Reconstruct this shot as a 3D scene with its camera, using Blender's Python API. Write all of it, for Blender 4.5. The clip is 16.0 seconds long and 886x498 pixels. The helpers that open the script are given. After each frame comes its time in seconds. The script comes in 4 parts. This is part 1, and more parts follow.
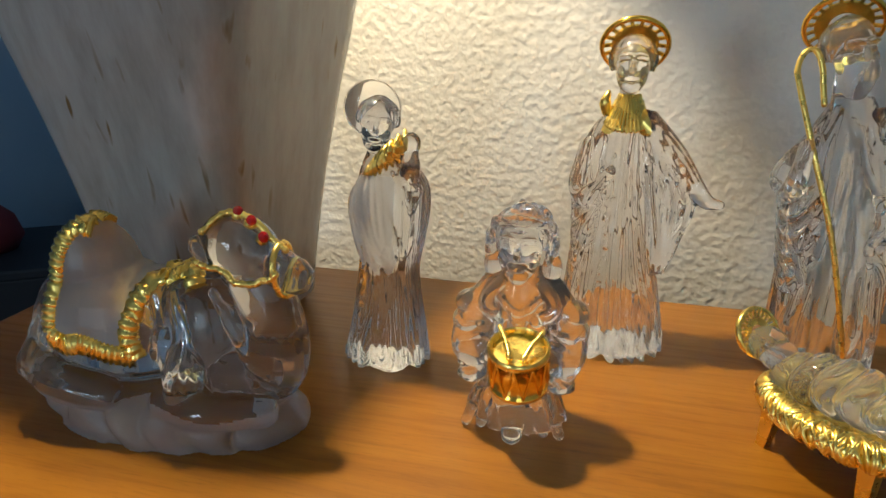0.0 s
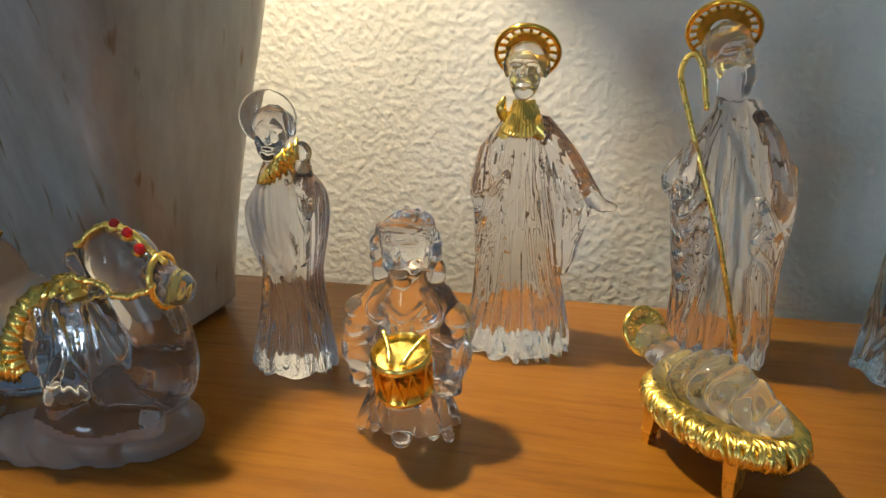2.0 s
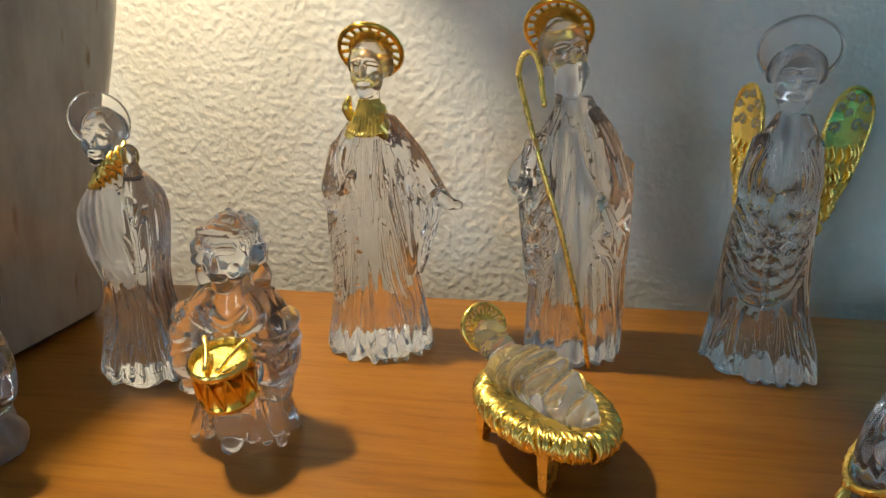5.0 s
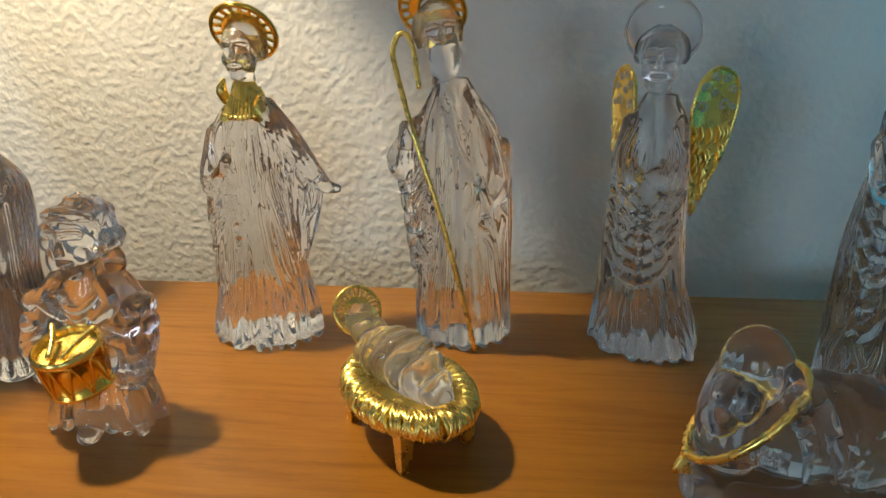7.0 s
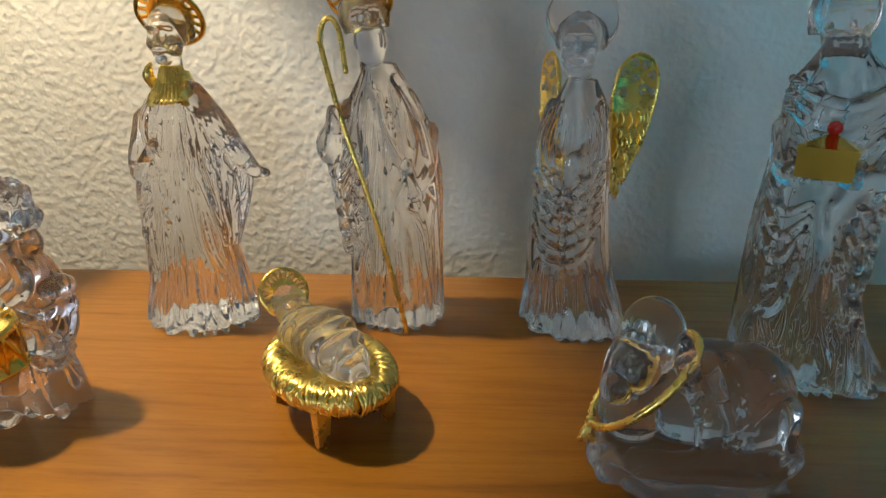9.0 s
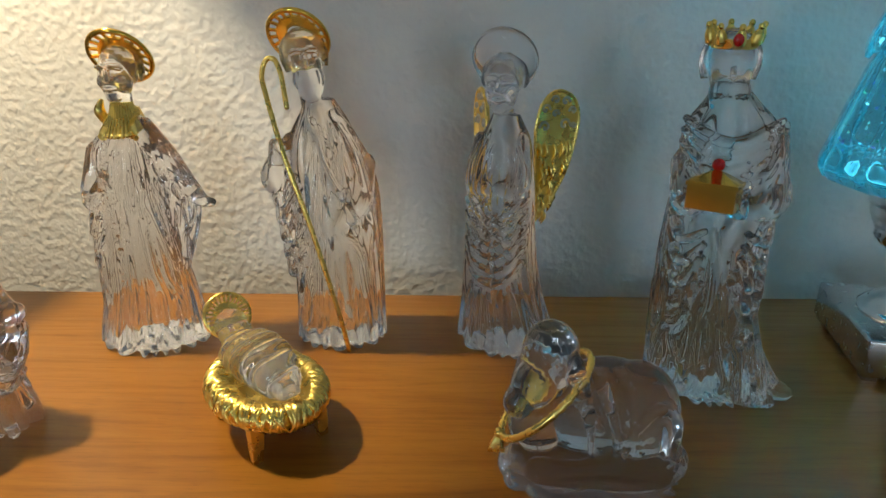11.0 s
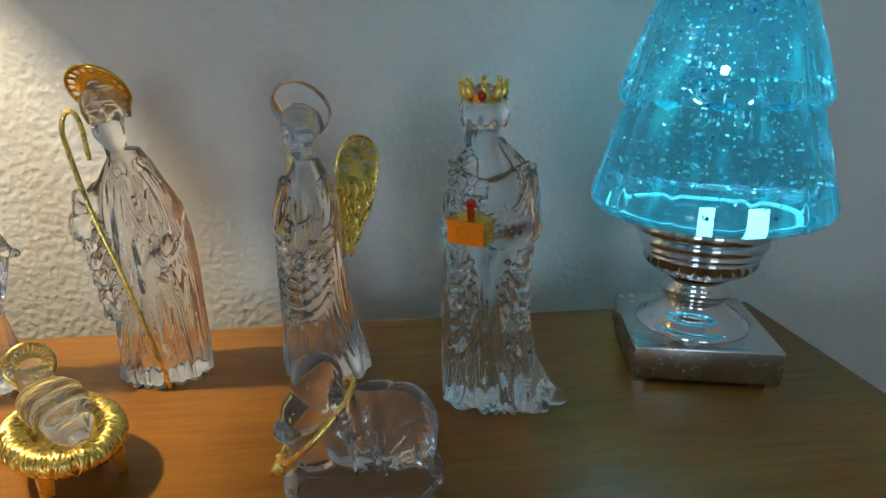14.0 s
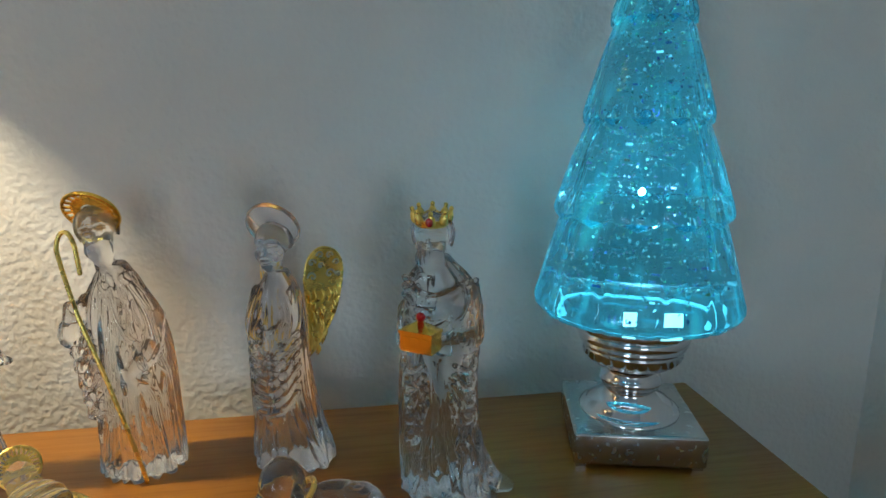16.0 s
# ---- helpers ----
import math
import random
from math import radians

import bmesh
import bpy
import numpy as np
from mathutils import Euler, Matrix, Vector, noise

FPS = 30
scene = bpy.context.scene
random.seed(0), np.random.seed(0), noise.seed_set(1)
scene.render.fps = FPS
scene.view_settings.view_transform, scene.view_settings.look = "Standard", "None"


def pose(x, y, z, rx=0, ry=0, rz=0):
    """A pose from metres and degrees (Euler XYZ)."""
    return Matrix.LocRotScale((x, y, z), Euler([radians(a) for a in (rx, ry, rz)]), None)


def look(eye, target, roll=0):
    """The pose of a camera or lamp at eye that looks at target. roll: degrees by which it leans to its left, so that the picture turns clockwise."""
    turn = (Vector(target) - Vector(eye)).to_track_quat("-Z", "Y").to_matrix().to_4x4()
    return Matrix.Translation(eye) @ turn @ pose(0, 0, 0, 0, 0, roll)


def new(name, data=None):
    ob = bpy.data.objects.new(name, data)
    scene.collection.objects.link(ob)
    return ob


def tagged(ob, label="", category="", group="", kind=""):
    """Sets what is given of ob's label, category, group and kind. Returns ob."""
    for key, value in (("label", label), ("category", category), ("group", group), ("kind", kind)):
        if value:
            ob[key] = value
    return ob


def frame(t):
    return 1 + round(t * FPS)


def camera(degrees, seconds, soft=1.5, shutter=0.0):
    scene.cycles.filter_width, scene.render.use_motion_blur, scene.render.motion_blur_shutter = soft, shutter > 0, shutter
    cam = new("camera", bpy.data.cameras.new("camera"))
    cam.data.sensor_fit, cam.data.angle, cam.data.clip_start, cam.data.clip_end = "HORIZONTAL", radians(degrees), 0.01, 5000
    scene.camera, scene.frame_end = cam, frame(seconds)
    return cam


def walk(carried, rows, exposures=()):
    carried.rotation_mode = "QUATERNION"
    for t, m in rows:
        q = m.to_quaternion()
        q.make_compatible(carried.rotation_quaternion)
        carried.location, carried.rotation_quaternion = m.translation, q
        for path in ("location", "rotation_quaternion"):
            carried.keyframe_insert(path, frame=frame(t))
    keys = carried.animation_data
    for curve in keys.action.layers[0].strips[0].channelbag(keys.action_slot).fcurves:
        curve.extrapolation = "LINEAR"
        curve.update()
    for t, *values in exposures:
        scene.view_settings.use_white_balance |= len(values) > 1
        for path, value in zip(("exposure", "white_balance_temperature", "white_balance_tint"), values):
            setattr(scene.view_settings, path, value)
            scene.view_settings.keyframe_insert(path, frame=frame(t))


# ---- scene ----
cam = camera(71.78, 16.0, soft=1.5)
PATH = [
    (0, (0.17725, 0.07184, 0.19382), (-0.07386, 0.98091, -0.13865), 0.42),
    (0.5, (0.18910, 0.07436, 0.19594), (-0.05479, 0.98595, -0.13501), 0.24),
    (1, (0.20079, 0.07554, 0.19837), (-0.03545, 0.98985, -0.13060), 0.10),
    (1.5, (0.21131, 0.07689, 0.19813), (-0.01734, 0.99370, -0.12927), -0.00),
    (2, (0.22368, 0.08059, 0.19718), (0.00354, 0.99894, -0.13173), -0.16),
    (2.5, (0.23468, 0.08186, 0.19815), (0.02333, 1.00268, -0.12961), -0.07),
    (3, (0.24567, 0.08476, 0.19821), (0.04137, 1.00712, -0.12967), -0.08),
    (3.5, (0.25767, 0.08656, 0.19878), (0.06347, 1.01032, -0.13130), -0.07),
    (3.7, (0.26106, 0.08755, 0.19809), (0.07278, 1.01235, -0.13249), -0.05),
    (5.8, (0.31320, 0.09881, 0.19637), (0.16811, 1.03098, -0.13532), -0.31),
    (6, (0.31918, 0.09896, 0.19405), (0.17945, 1.03258, -0.13586), -0.18),
    (6.5, (0.33121, 0.10090, 0.19136), (0.20478, 1.03490, -0.14278), -0.29),
    (7, (0.34214, 0.10303, 0.18855), (0.22995, 1.03789, -0.14827), -0.34),
    (7.5, (0.35052, 0.10470, 0.18867), (0.25483, 1.04133, -0.14833), -0.40),
    (8, (0.35844, 0.10258, 0.18763), (0.27345, 1.03870, -0.15364), -0.04),
    (8.5, (0.36420, 0.10093, 0.18269), (0.28691, 1.03663, -0.16152), 0.08),
    (10.8, (0.39719, 0.07940, 0.19686), (0.34744, 1.02317, -0.12996), 0.12),
    (11, (0.40099, 0.07862, 0.19993), (0.35557, 1.02204, -0.12854), 0.15),
    (11.5, (0.41113, 0.07596, 0.20017), (0.38778, 1.02039, -0.12770), 0.31),
    (12, (0.42383, 0.07136, 0.20328), (0.41903, 1.01609, -0.12455), 0.03),
    (12.5, (0.43912, 0.06759, 0.20221), (0.45851, 1.01366, -0.12117), -0.07),
    (13, (0.45698, 0.06459, 0.20517), (0.50400, 1.00795, -0.12323), -0.09),
    (13.5, (0.46948, 0.05815, 0.21296), (0.53879, 1.00380, -0.10474), -0.19),
    (14, (0.47621, 0.05090, 0.22181), (0.55945, 0.99913, -0.08466), -0.25),
    (14.5, (0.48167, 0.04115, 0.23232), (0.57221, 0.99398, -0.05735), -0.43),
    (15, (0.48751, 0.03213, 0.24135), (0.58781, 0.98919, -0.03063), -0.48),
    (15.5, (0.49148, 0.02007, 0.25598), (0.59962, 0.98328, 0.00994), -0.53),
    (16, (0.48990, 0.01023, 0.26891), (0.60938, 0.97852, 0.04949), -0.30),
]
walk(cam, [(t, look(eye, target, roll)) for t, eye, target, roll in PATH],
     [(0, 0.10), (3, 0.0), (8.5, -0.02), (11.5, 0.06), (14.5, 0.14), (16, 0.12)])

# ---- light ----
world = bpy.data.worlds.new("world")
scene.world = world
world.use_nodes = True
sky = world.node_tree.nodes.new("ShaderNodeTexSky")
sky.sky_type, sky.sun_disc, sky.sun_elevation, sky.sun_rotation = "NISHITA", False, radians(25), radians(200)
world.node_tree.links.new(sky.outputs[0], world.node_tree.nodes["Background"].inputs[0])
world.node_tree.nodes["Background"].inputs[1].default_value = 0.08


def lamp(name, kind, m, energy, color, **more):
    data = bpy.data.lights.new(name, kind)
    data.energy, data.color = energy, color
    for key, value in more.items():
        if key == "radius":
            data.shadow_soft_size = value
        if key == "size":
            data.shape, data.size, data.size_y = "RECTANGLE", value[0], value[1]
    ob = new(name, data)
    ob.matrix_world = m
    return ob


BULB = Vector((-0.095, 0.438, 0.70))
lamp("bulb_light", "POINT", pose(*BULB), 30.5, (1.0, 0.84, 0.56), radius=0.026)
lamp("tree_light", "POINT", pose(0.70, 0.457, 0.2050), 0.62, (0.30, 0.82, 1.0), radius=0.0025)
for x, w, power in ((0.62, 0.26, 1.3), (-1.05, 0.26, 4.6)):
    for dx in (-0.15, 0.15):
        lamp("window_light", "AREA", look((x + dx, -2.06, 0.34), (x + dx, 0.0, 0.34)), power, (0.50, 0.75, 1.0), size=(w, 0.74))
# Added blue fill with no window behind it, brightening the room beyond the lamp.
lamp("far_fill_light", "AREA", look((-1.2, 2.62, 0.45), (-1.2, 1.0, 0.45)), 2.0, (0.30, 0.60, 1.0), size=(0.7, 0.9))


# ---- materials ----
def material(name, color=(0.8, 0.8, 0.8), rough=0.5, metal=0.0, **more):
    m = bpy.data.materials.new(name)
    m.use_nodes = True
    b = m.node_tree.nodes["Principled BSDF"]
    b.inputs["Base Color"].default_value = (*color, 1)
    b.inputs["Roughness"].default_value, b.inputs["Metallic"].default_value = rough, metal
    for key, value in more.items():
        b.inputs[key.replace("_", " ")].default_value = value
    return m


def nodes_of(m):
    return m.node_tree.nodes, m.node_tree.links, m.node_tree.nodes["Principled BSDF"]


def coords(m, scale=(1, 1, 1), turn=(0, 0, 0)):
    n, l, _ = nodes_of(m)
    c, mp = n.new("ShaderNodeTexCoord"), n.new("ShaderNodeMapping")
    mp.inputs["Scale"].default_value = scale
    mp.inputs["Rotation"].default_value = [radians(a) for a in turn]
    l.new(c.outputs["Object"], mp.inputs["Vector"])
    return mp.outputs[0]


def noise_of(m, vec, scale, detail=3.0, rough=0.5, distort=0.0):
    n, l, _ = nodes_of(m)
    t = n.new("ShaderNodeTexNoise")
    t.inputs["Scale"].default_value, t.inputs["Detail"].default_value = scale, detail
    t.inputs["Roughness"].default_value, t.inputs["Distortion"].default_value = rough, distort
    l.new(vec, t.inputs["Vector"])
    return t.outputs["Fac"]


def ramp(m, fac, stops):
    n, l, _ = nodes_of(m)
    r = n.new("ShaderNodeValToRGB")
    while len(r.color_ramp.elements) < len(stops):
        r.color_ramp.elements.new(0.5)
    for e, (p, c) in zip(r.color_ramp.elements, stops):
        e.position, e.color = p, (*c, 1) if len(c) == 3 else c
    l.new(fac, r.inputs[0])
    return r.outputs[0]


def mix(m, fac, a, b, blend="MIX"):
    n, l, _ = nodes_of(m)
    x = n.new("ShaderNodeMix")
    x.data_type, x.blend_type = "RGBA", blend
    for sock, v in ((x.inputs[0], fac), (x.inputs[6], a), (x.inputs[7], b)):
        if isinstance(v, (int, float)):
            sock.default_value = v
        elif isinstance(v, tuple):
            sock.default_value = (*v, 1)
        else:
            l.new(v, sock)
    return x.outputs[2]


def bump(m, height, strength, distance, under=None):
    n, l, b = nodes_of(m)
    x = n.new("ShaderNodeBump")
    x.inputs["Strength"].default_value, x.inputs["Distance"].default_value = strength, distance
    l.new(height, x.inputs["Height"])
    if under is not None:
        l.new(under, x.inputs["Normal"])
    l.new(x.outputs[0], b.inputs["Normal"])
    return x.outputs[0]


def into(m, out, name):
    n, l, b = nodes_of(m)
    l.new(out, b.inputs[name])


def wall_paint():
    m = material("wall_paint", (0.78, 0.77, 0.74), 0.7)
    v = coords(m)
    fine, coarse = noise_of(m, v, 260, 2, 0.5), noise_of(m, v, 150, 1.2, 0.4)
    lumps = ramp(m, coarse, [(0.34, (0, 0, 0)), (0.52, (0.5, 0.5, 0.5)), (0.68, (1, 1, 1))])
    under = bump(m, lumps, 0.55, 0.0010)
    bump(m, fine, 0.25, 0.0006, under)
    into(m, ramp(m, noise_of(m, v, 6, 3), [(0.3, (0.74, 0.73, 0.70)), (0.7, (0.80, 0.79, 0.76))]), "Base Color")
    return m


def wood():
    m = material("orange_wood", (0.3, 0.12, 0.02), 0.36, Coat_Weight=0.05, Coat_Roughness=0.25, Specular_IOR_Level=0.3)
    figure = noise_of(m, coords(m, (1.6, 13, 13)), 5, 5, 0.6, 0.9)
    streak = noise_of(m, coords(m, (5, 95, 95)), 2.2, 4, 0.65, 0.3)
    pores = noise_of(m, coords(m, (40, 420, 420)), 2.0, 2, 0.5)
    blotch = noise_of(m, coords(m, (3, 8, 8)), 2.2, 3)
    c = ramp(m, figure, [(0.30, (0.226, 0.085, 0.0065)), (0.45, (0.290, 0.114, 0.009)), (0.58, (0.317, 0.128, 0.011)), (0.75, (0.345, 0.144, 0.013))])
    c = mix(m, 0.36, c, ramp(m, streak, [(0.34, (0.60, 0.54, 0.48)), (0.52, (1, 1, 1)), (0.70, (1.0, 1.0, 1.0))]), "MULTIPLY")
    c = mix(m, 0.34, c, ramp(m, pores, [(0.30, (0.55, 0.50, 0.45)), (0.42, (1, 1, 1))]), "MULTIPLY")
    c = mix(m, 0.6, c, ramp(m, blotch, [(0.3, (0.70, 0.66, 0.62)), (0.7, (1, 1, 1))]), "MULTIPLY")
    into(m, c, "Base Color")
    into(m, ramp(m, streak, [(0.3, (0.44,) * 3), (0.7, (0.31,) * 3)]), "Roughness")
    bump(m, streak, 0.10, 0.0005)
    return m


def speckled_glaze():
    m = material("speckled_glaze", (0.75, 0.73, 0.70), 0.16, Coat_Weight=0.6, Coat_Roughness=0.04)
    v = coords(m, (1, 1, 0.16), (0, 0, 0))
    spots = noise_of(m, v, 120, 1.5, 0.5, 0.2)
    mask = noise_of(m, coords(m, (1, 1, 0.5)), 22, 2)
    veil = noise_of(m, coords(m, (1, 1, 0.25)), 60, 4, 0.65)
    base = ramp(m, veil, [(0.3, (0.33, 0.310, 0.275)), (0.55, (0.41, 0.390, 0.365)), (0.8, (0.47, 0.455, 0.43))])
    s = mix(m, 1.0, ramp(m, spots, [(0.66, (0, 0, 0)), (0.74, (1, 1, 1))]), ramp(m, mask, [(0.38, (0, 0, 0)), (0.50, (1, 1, 1))]), "MULTIPLY")
    into(m, mix(m, s, base, (0.20, 0.125, 0.045)), "Base Color")
    return m


def plated(name, color, rough, grain=700, strength=0.10):
    m = material(name, color, rough, 1.0)
    v = coords(m)
    t = noise_of(m, v, grain, 3)
    bump(m, t, strength, 0.0004)
    into(m, ramp(m, noise_of(m, v, grain * 0.2, 3), [(0.3, (rough * 0.7,) * 3), (0.7, (rough * 1.5,) * 3)]), "Roughness")
    return m


WALL, WOOD, GLAZE = wall_paint(), wood(), speckled_glaze()
GOLD = plated("gold_plate", (1.0, 0.74, 0.20), 0.26)
AMBER = material("amber_gold", (0.96, 0.61, 0.10), 0.17, 0.95)
CHROME = plated("chrome", (0.78, 0.78, 0.80), 0.09, 300, 0.05)
CLEAR = material("clear_crystal", (0.985, 0.99, 1.0), 0.012, 0.0, Transmission_Weight=0.97, IOR=1.49)
bump(CLEAR, noise_of(CLEAR, coords(CLEAR, (1, 1, 0.35)), 110, 1, 0.4, 0.2), 0.04, 0.002)
FROST = material("frosted_crystal", (0.84, 0.85, 0.90), 0.42, 0.0, Transmission_Weight=0.82, IOR=1.45)
bump(FROST, noise_of(FROST, coords(FROST), 900, 3), 0.12, 0.0004)
MILK = material("hazy_crystal", (0.97, 0.97, 0.98), 0.03, 0.0, Transmission_Weight=0.93, IOR=1.5)
PALE = material("pale_crystal", (0.97, 0.97, 0.99), 0.10, 0.0, Transmission_Weight=0.86, IOR=1.5)
RUBY = material("ruby_stone", (0.75, 0.01, 0.01), 0.06, 0.0, Transmission_Weight=0.45, IOR=1.7)
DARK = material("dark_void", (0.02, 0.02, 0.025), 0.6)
CARPET = material("beige_carpet", (0.30, 0.27, 0.24), 0.95)
bump(CARPET, noise_of(CARPET, coords(CARPET), 260, 3), 0.6, 0.006)
BLUEWALL = material("blue_grey_paint", (0.36, 0.46, 0.55), 0.8)
bump(BLUEWALL, noise_of(BLUEWALL, coords(BLUEWALL), 60, 3), 0.3, 0.003)
LINEN = material("linen_shade", (0.28, 0.23, 0.17), 0.9)
translucent = LINEN.node_tree.nodes.new("ShaderNodeBsdfTranslucent")
translucent.inputs["Color"].default_value = (0.80, 0.74, 0.62, 1)
veil = LINEN.node_tree.nodes.new("ShaderNodeMixShader")
veil.inputs[0].default_value = 0.42
LINEN.node_tree.links.new(LINEN.node_tree.nodes["Principled BSDF"].outputs[0], veil.inputs[1])
LINEN.node_tree.links.new(translucent.outputs[0], veil.inputs[2])
LINEN.node_tree.links.new(veil.outputs[0], LINEN.node_tree.nodes["Material Output"].inputs[0])
bump(LINEN, noise_of(LINEN, coords(LINEN, (1, 1, 6)), 300, 2), 0.4, 0.001)
RED = material("red_cloth", (0.16, 0.012, 0.015), 0.9)
TABLEMETAL = plated("brushed_steel", (0.60, 0.59, 0.58), 0.2, 900, 0.03)


# ---- building ----
def mesh_of(name, bm, mats, smooth=True):
    me = bpy.data.meshes.new(name)
    bmesh.ops.recalc_face_normals(bm, faces=bm.faces)
    bm.to_mesh(me)
    bm.free()
    for m in mats if isinstance(mats, (list, tuple)) else [mats]:
        me.materials.append(m)
    if smooth:
        me.shade_smooth()
        me.set_sharp_from_angle(angle=radians(75))
    return me


def thing(name, bm, mats, label, category, m=None, smooth=True, **more):
    ob = new(name, mesh_of(name, bm, mats, smooth) if bm else None)
    if m is not None:
        ob.matrix_world = m
    return tagged(ob, label, category, **more)


def part(name, bm, mat, parent, label="", smooth=True, m=None):
    ob = new(name, mesh_of(name, bm, mat, smooth))
    ob.parent = parent
    if m is not None:
        ob.matrix_local = m
    return tagged(ob, label)


def box(bm, lo, hi, bevel=0.0, m=None, seg=2):
    r = bmesh.ops.create_cube(bm, size=1)
    s, c = [b - a for a, b in zip(lo, hi)], [(a + b) / 2 for a, b in zip(lo, hi)]
    bmesh.ops.transform(bm, verts=r["verts"], matrix=Matrix.LocRotScale(c, None, s))
    if bevel:
        e = list({e for v in r["verts"] for e in v.link_edges})
        r2 = bmesh.ops.bevel(bm, geom=e, offset=bevel, segments=seg, affect="EDGES", profile=0.5)
        vs = list({v for f in r2["faces"] for v in f.verts} | {v for v in r["verts"] if v.is_valid})
    else:
        vs = r["verts"]
    if m is not None:
        bmesh.ops.transform(bm, verts=vs, matrix=m)
    return bm


def surface(bm, grid, closed_u=True, caps=True, mat=0):
    """A skin over a grid of rows of points, closed round each row."""
    rows = [[bm.verts.new(p) for p in row] for row in grid]
    made = []
    for a, b in zip(rows, rows[1:]):
        for i in range(len(a) if closed_u else len(a) - 1):
            j = (i + 1) % len(a)
            made.append(bm.faces.new((a[i], a[j], b[j], b[i])))
    if caps:
        made += [bm.faces.new(rows[0][::-1]), bm.faces.new(rows[-1])]
    for f in made:
        f.material_index = mat
    return bm


def lathe(bm, profile, n=48, ripple=None, mat=0, caps=True):
    grid = []
    for r, z in profile:
        grid.append([])
        for i in range(n):
            a = 2 * math.pi * i / n
            q, dz = ripple(a, r, z) if ripple else (r, 0)
            grid[-1].append((q * math.cos(a), q * math.sin(a), z + dz))
    return surface(bm, grid, caps=caps, mat=mat)


def curve_points(points, n):
    """n points on a smooth way through the given ones."""
    p = [Vector(q) for q in points]
    p = [2 * p[0] - p[1]] + p + [2 * p[-1] - p[-2]]
    out = []
    for k in range(n):
        u = k / (n - 1) * (len(p) - 3)
        i = min(int(u), len(p) - 4)
        t = u - i
        a, b, c, d = p[i:i + 4]
        out.append(0.5 * (2 * b + (c - a) * t + (2 * a - 5 * b + 4 * c - d) * t * t + (3 * b - a - 3 * c + d) * t ** 3))
    return out


def tube(bm, points, radius, n=24, sides=10, mat=0, flat=1.0, steps=None, closed=False):
    """A tube along a smooth way; radius is a number or a list to glide through."""
    way = [Vector(q) for q in points] if closed else curve_points(points, n)
    rad = [radius] * len(way) if isinstance(radius, (int, float)) else list(np.interp(np.linspace(0, 1, len(way)), np.linspace(0, 1, len(radius)), radius))
    side, grid = None, []
    for i, q in enumerate(way):
        a = way[i - 1] if i or closed else q
        b = way[(i + 1) % len(way)] if i < len(way) - 1 or closed else q
        d = (b - a).normalized()
        if side is None:
            side = d.orthogonal().normalized()
        side = (side - d * side.dot(d)).normalized()
        up = d.cross(side)
        r = rad[i] * (steps(i) if steps else 1)
        grid.append([q + side * r * math.cos(t) + up * r * flat * math.sin(t) for t in np.linspace(0, 2 * math.pi, sides, endpoint=False)])
    if closed:
        grid.append(grid[0])
    else:
        for at, other, put in ((0, 1, 0), (-1, -2, len(grid) + 1)):
            d = (way[at] - way[other]).normalized()
            grid.insert(put, [way[at] + (Vector(p) - way[at]) * 0.62 + d * rad[at] * 0.6 for p in grid[at]])
    surface(bm, grid, caps=not closed, mat=mat)
    if closed:
        bmesh.ops.remove_doubles(bm, verts=bm.verts, dist=1e-7)
    return bm


def ball(bm, c, r, m=None, mat=0, u=20, v=12):
    made = bmesh.ops.create_uvsphere(bm, u_segments=u, v_segments=v, radius=1)["verts"]
    r = (r, r, r) if isinstance(r, (int, float)) else r
    t = Matrix.Translation(c) @ (m.to_4x4() if m is not None else Matrix()) @ Matrix.Diagonal((*r, 1))
    bmesh.ops.transform(bm, verts=made, matrix=t)
    for f in {f for q in made for f in q.link_faces}:
        f.material_index = mat
    return bm


def robe(bm, rings, folds=18, sharp=0.16, seed=0, n=160, levels=70, hem=0.0, twist=0.0, wander=0.5):
    """A draped body. rings: (z, left, right, front, back, depth of the folds), gliding from one to the next."""
    rng = random.Random(seed)
    ph = [rng.uniform(0, 6.28) for _ in range(8)]
    zs = np.linspace(rings[0][0], rings[-1][0], levels)
    cols = [np.interp(zs, [r[0] for r in rings], [r[k] for r in rings]) for k in range(1, 6)]
    cols = [np.convolve(np.pad(c, 3, "edge"), np.ones(7) / 7, "valid") for c in cols]
    grid = []
    for k, z in enumerate(zs):
        lo, hi, fr, ba, amp = (c[k] for c in cols)
        u = (z - zs[0]) / (zs[-1] - zs[0])
        row = []
        for i in range(n):
            a = 2 * math.pi * i / n
            w = a + 0.22 * math.sin(2 * a + ph[0]) + 0.13 * math.sin(3 * a + ph[1] + wander * 2 * u) + 0.05 * math.sin(7 * a + ph[2])
            w += twist * u + wander * 0.25 * math.sin(5 * u + ph[3] + 2 * a)
            f = math.sqrt(0.04 + 0.96 * math.sin(0.5 * folds * w + ph[4]) ** 2)
            g = math.sqrt(0.06 + 0.94 * math.sin(0.5 * (folds * 0.5) * w + ph[5] + 1.6 * u) ** 2)
            front = min(1.0, max(0.58, 0.70 - 0.9 * math.sin(a)))
            cut = 1 - front * amp * sharp / 0.16 * (1.15 * (1 - f) ** 1.25 + 0.55 * (1 - g) ** 1.3)
            c, s = math.cos(a), math.sin(a)
            x = (lo + hi) / 2 + (hi - lo) / 2 * cut * c
            y = (fr + ba) / 2 + (ba - fr) / 2 * cut * s
            dz = hem * (1 - f) * front * max(0, 1 - u * 6)
            row.append((x, y, z + dz))
        grid.append(row)
    return surface(bm, grid)


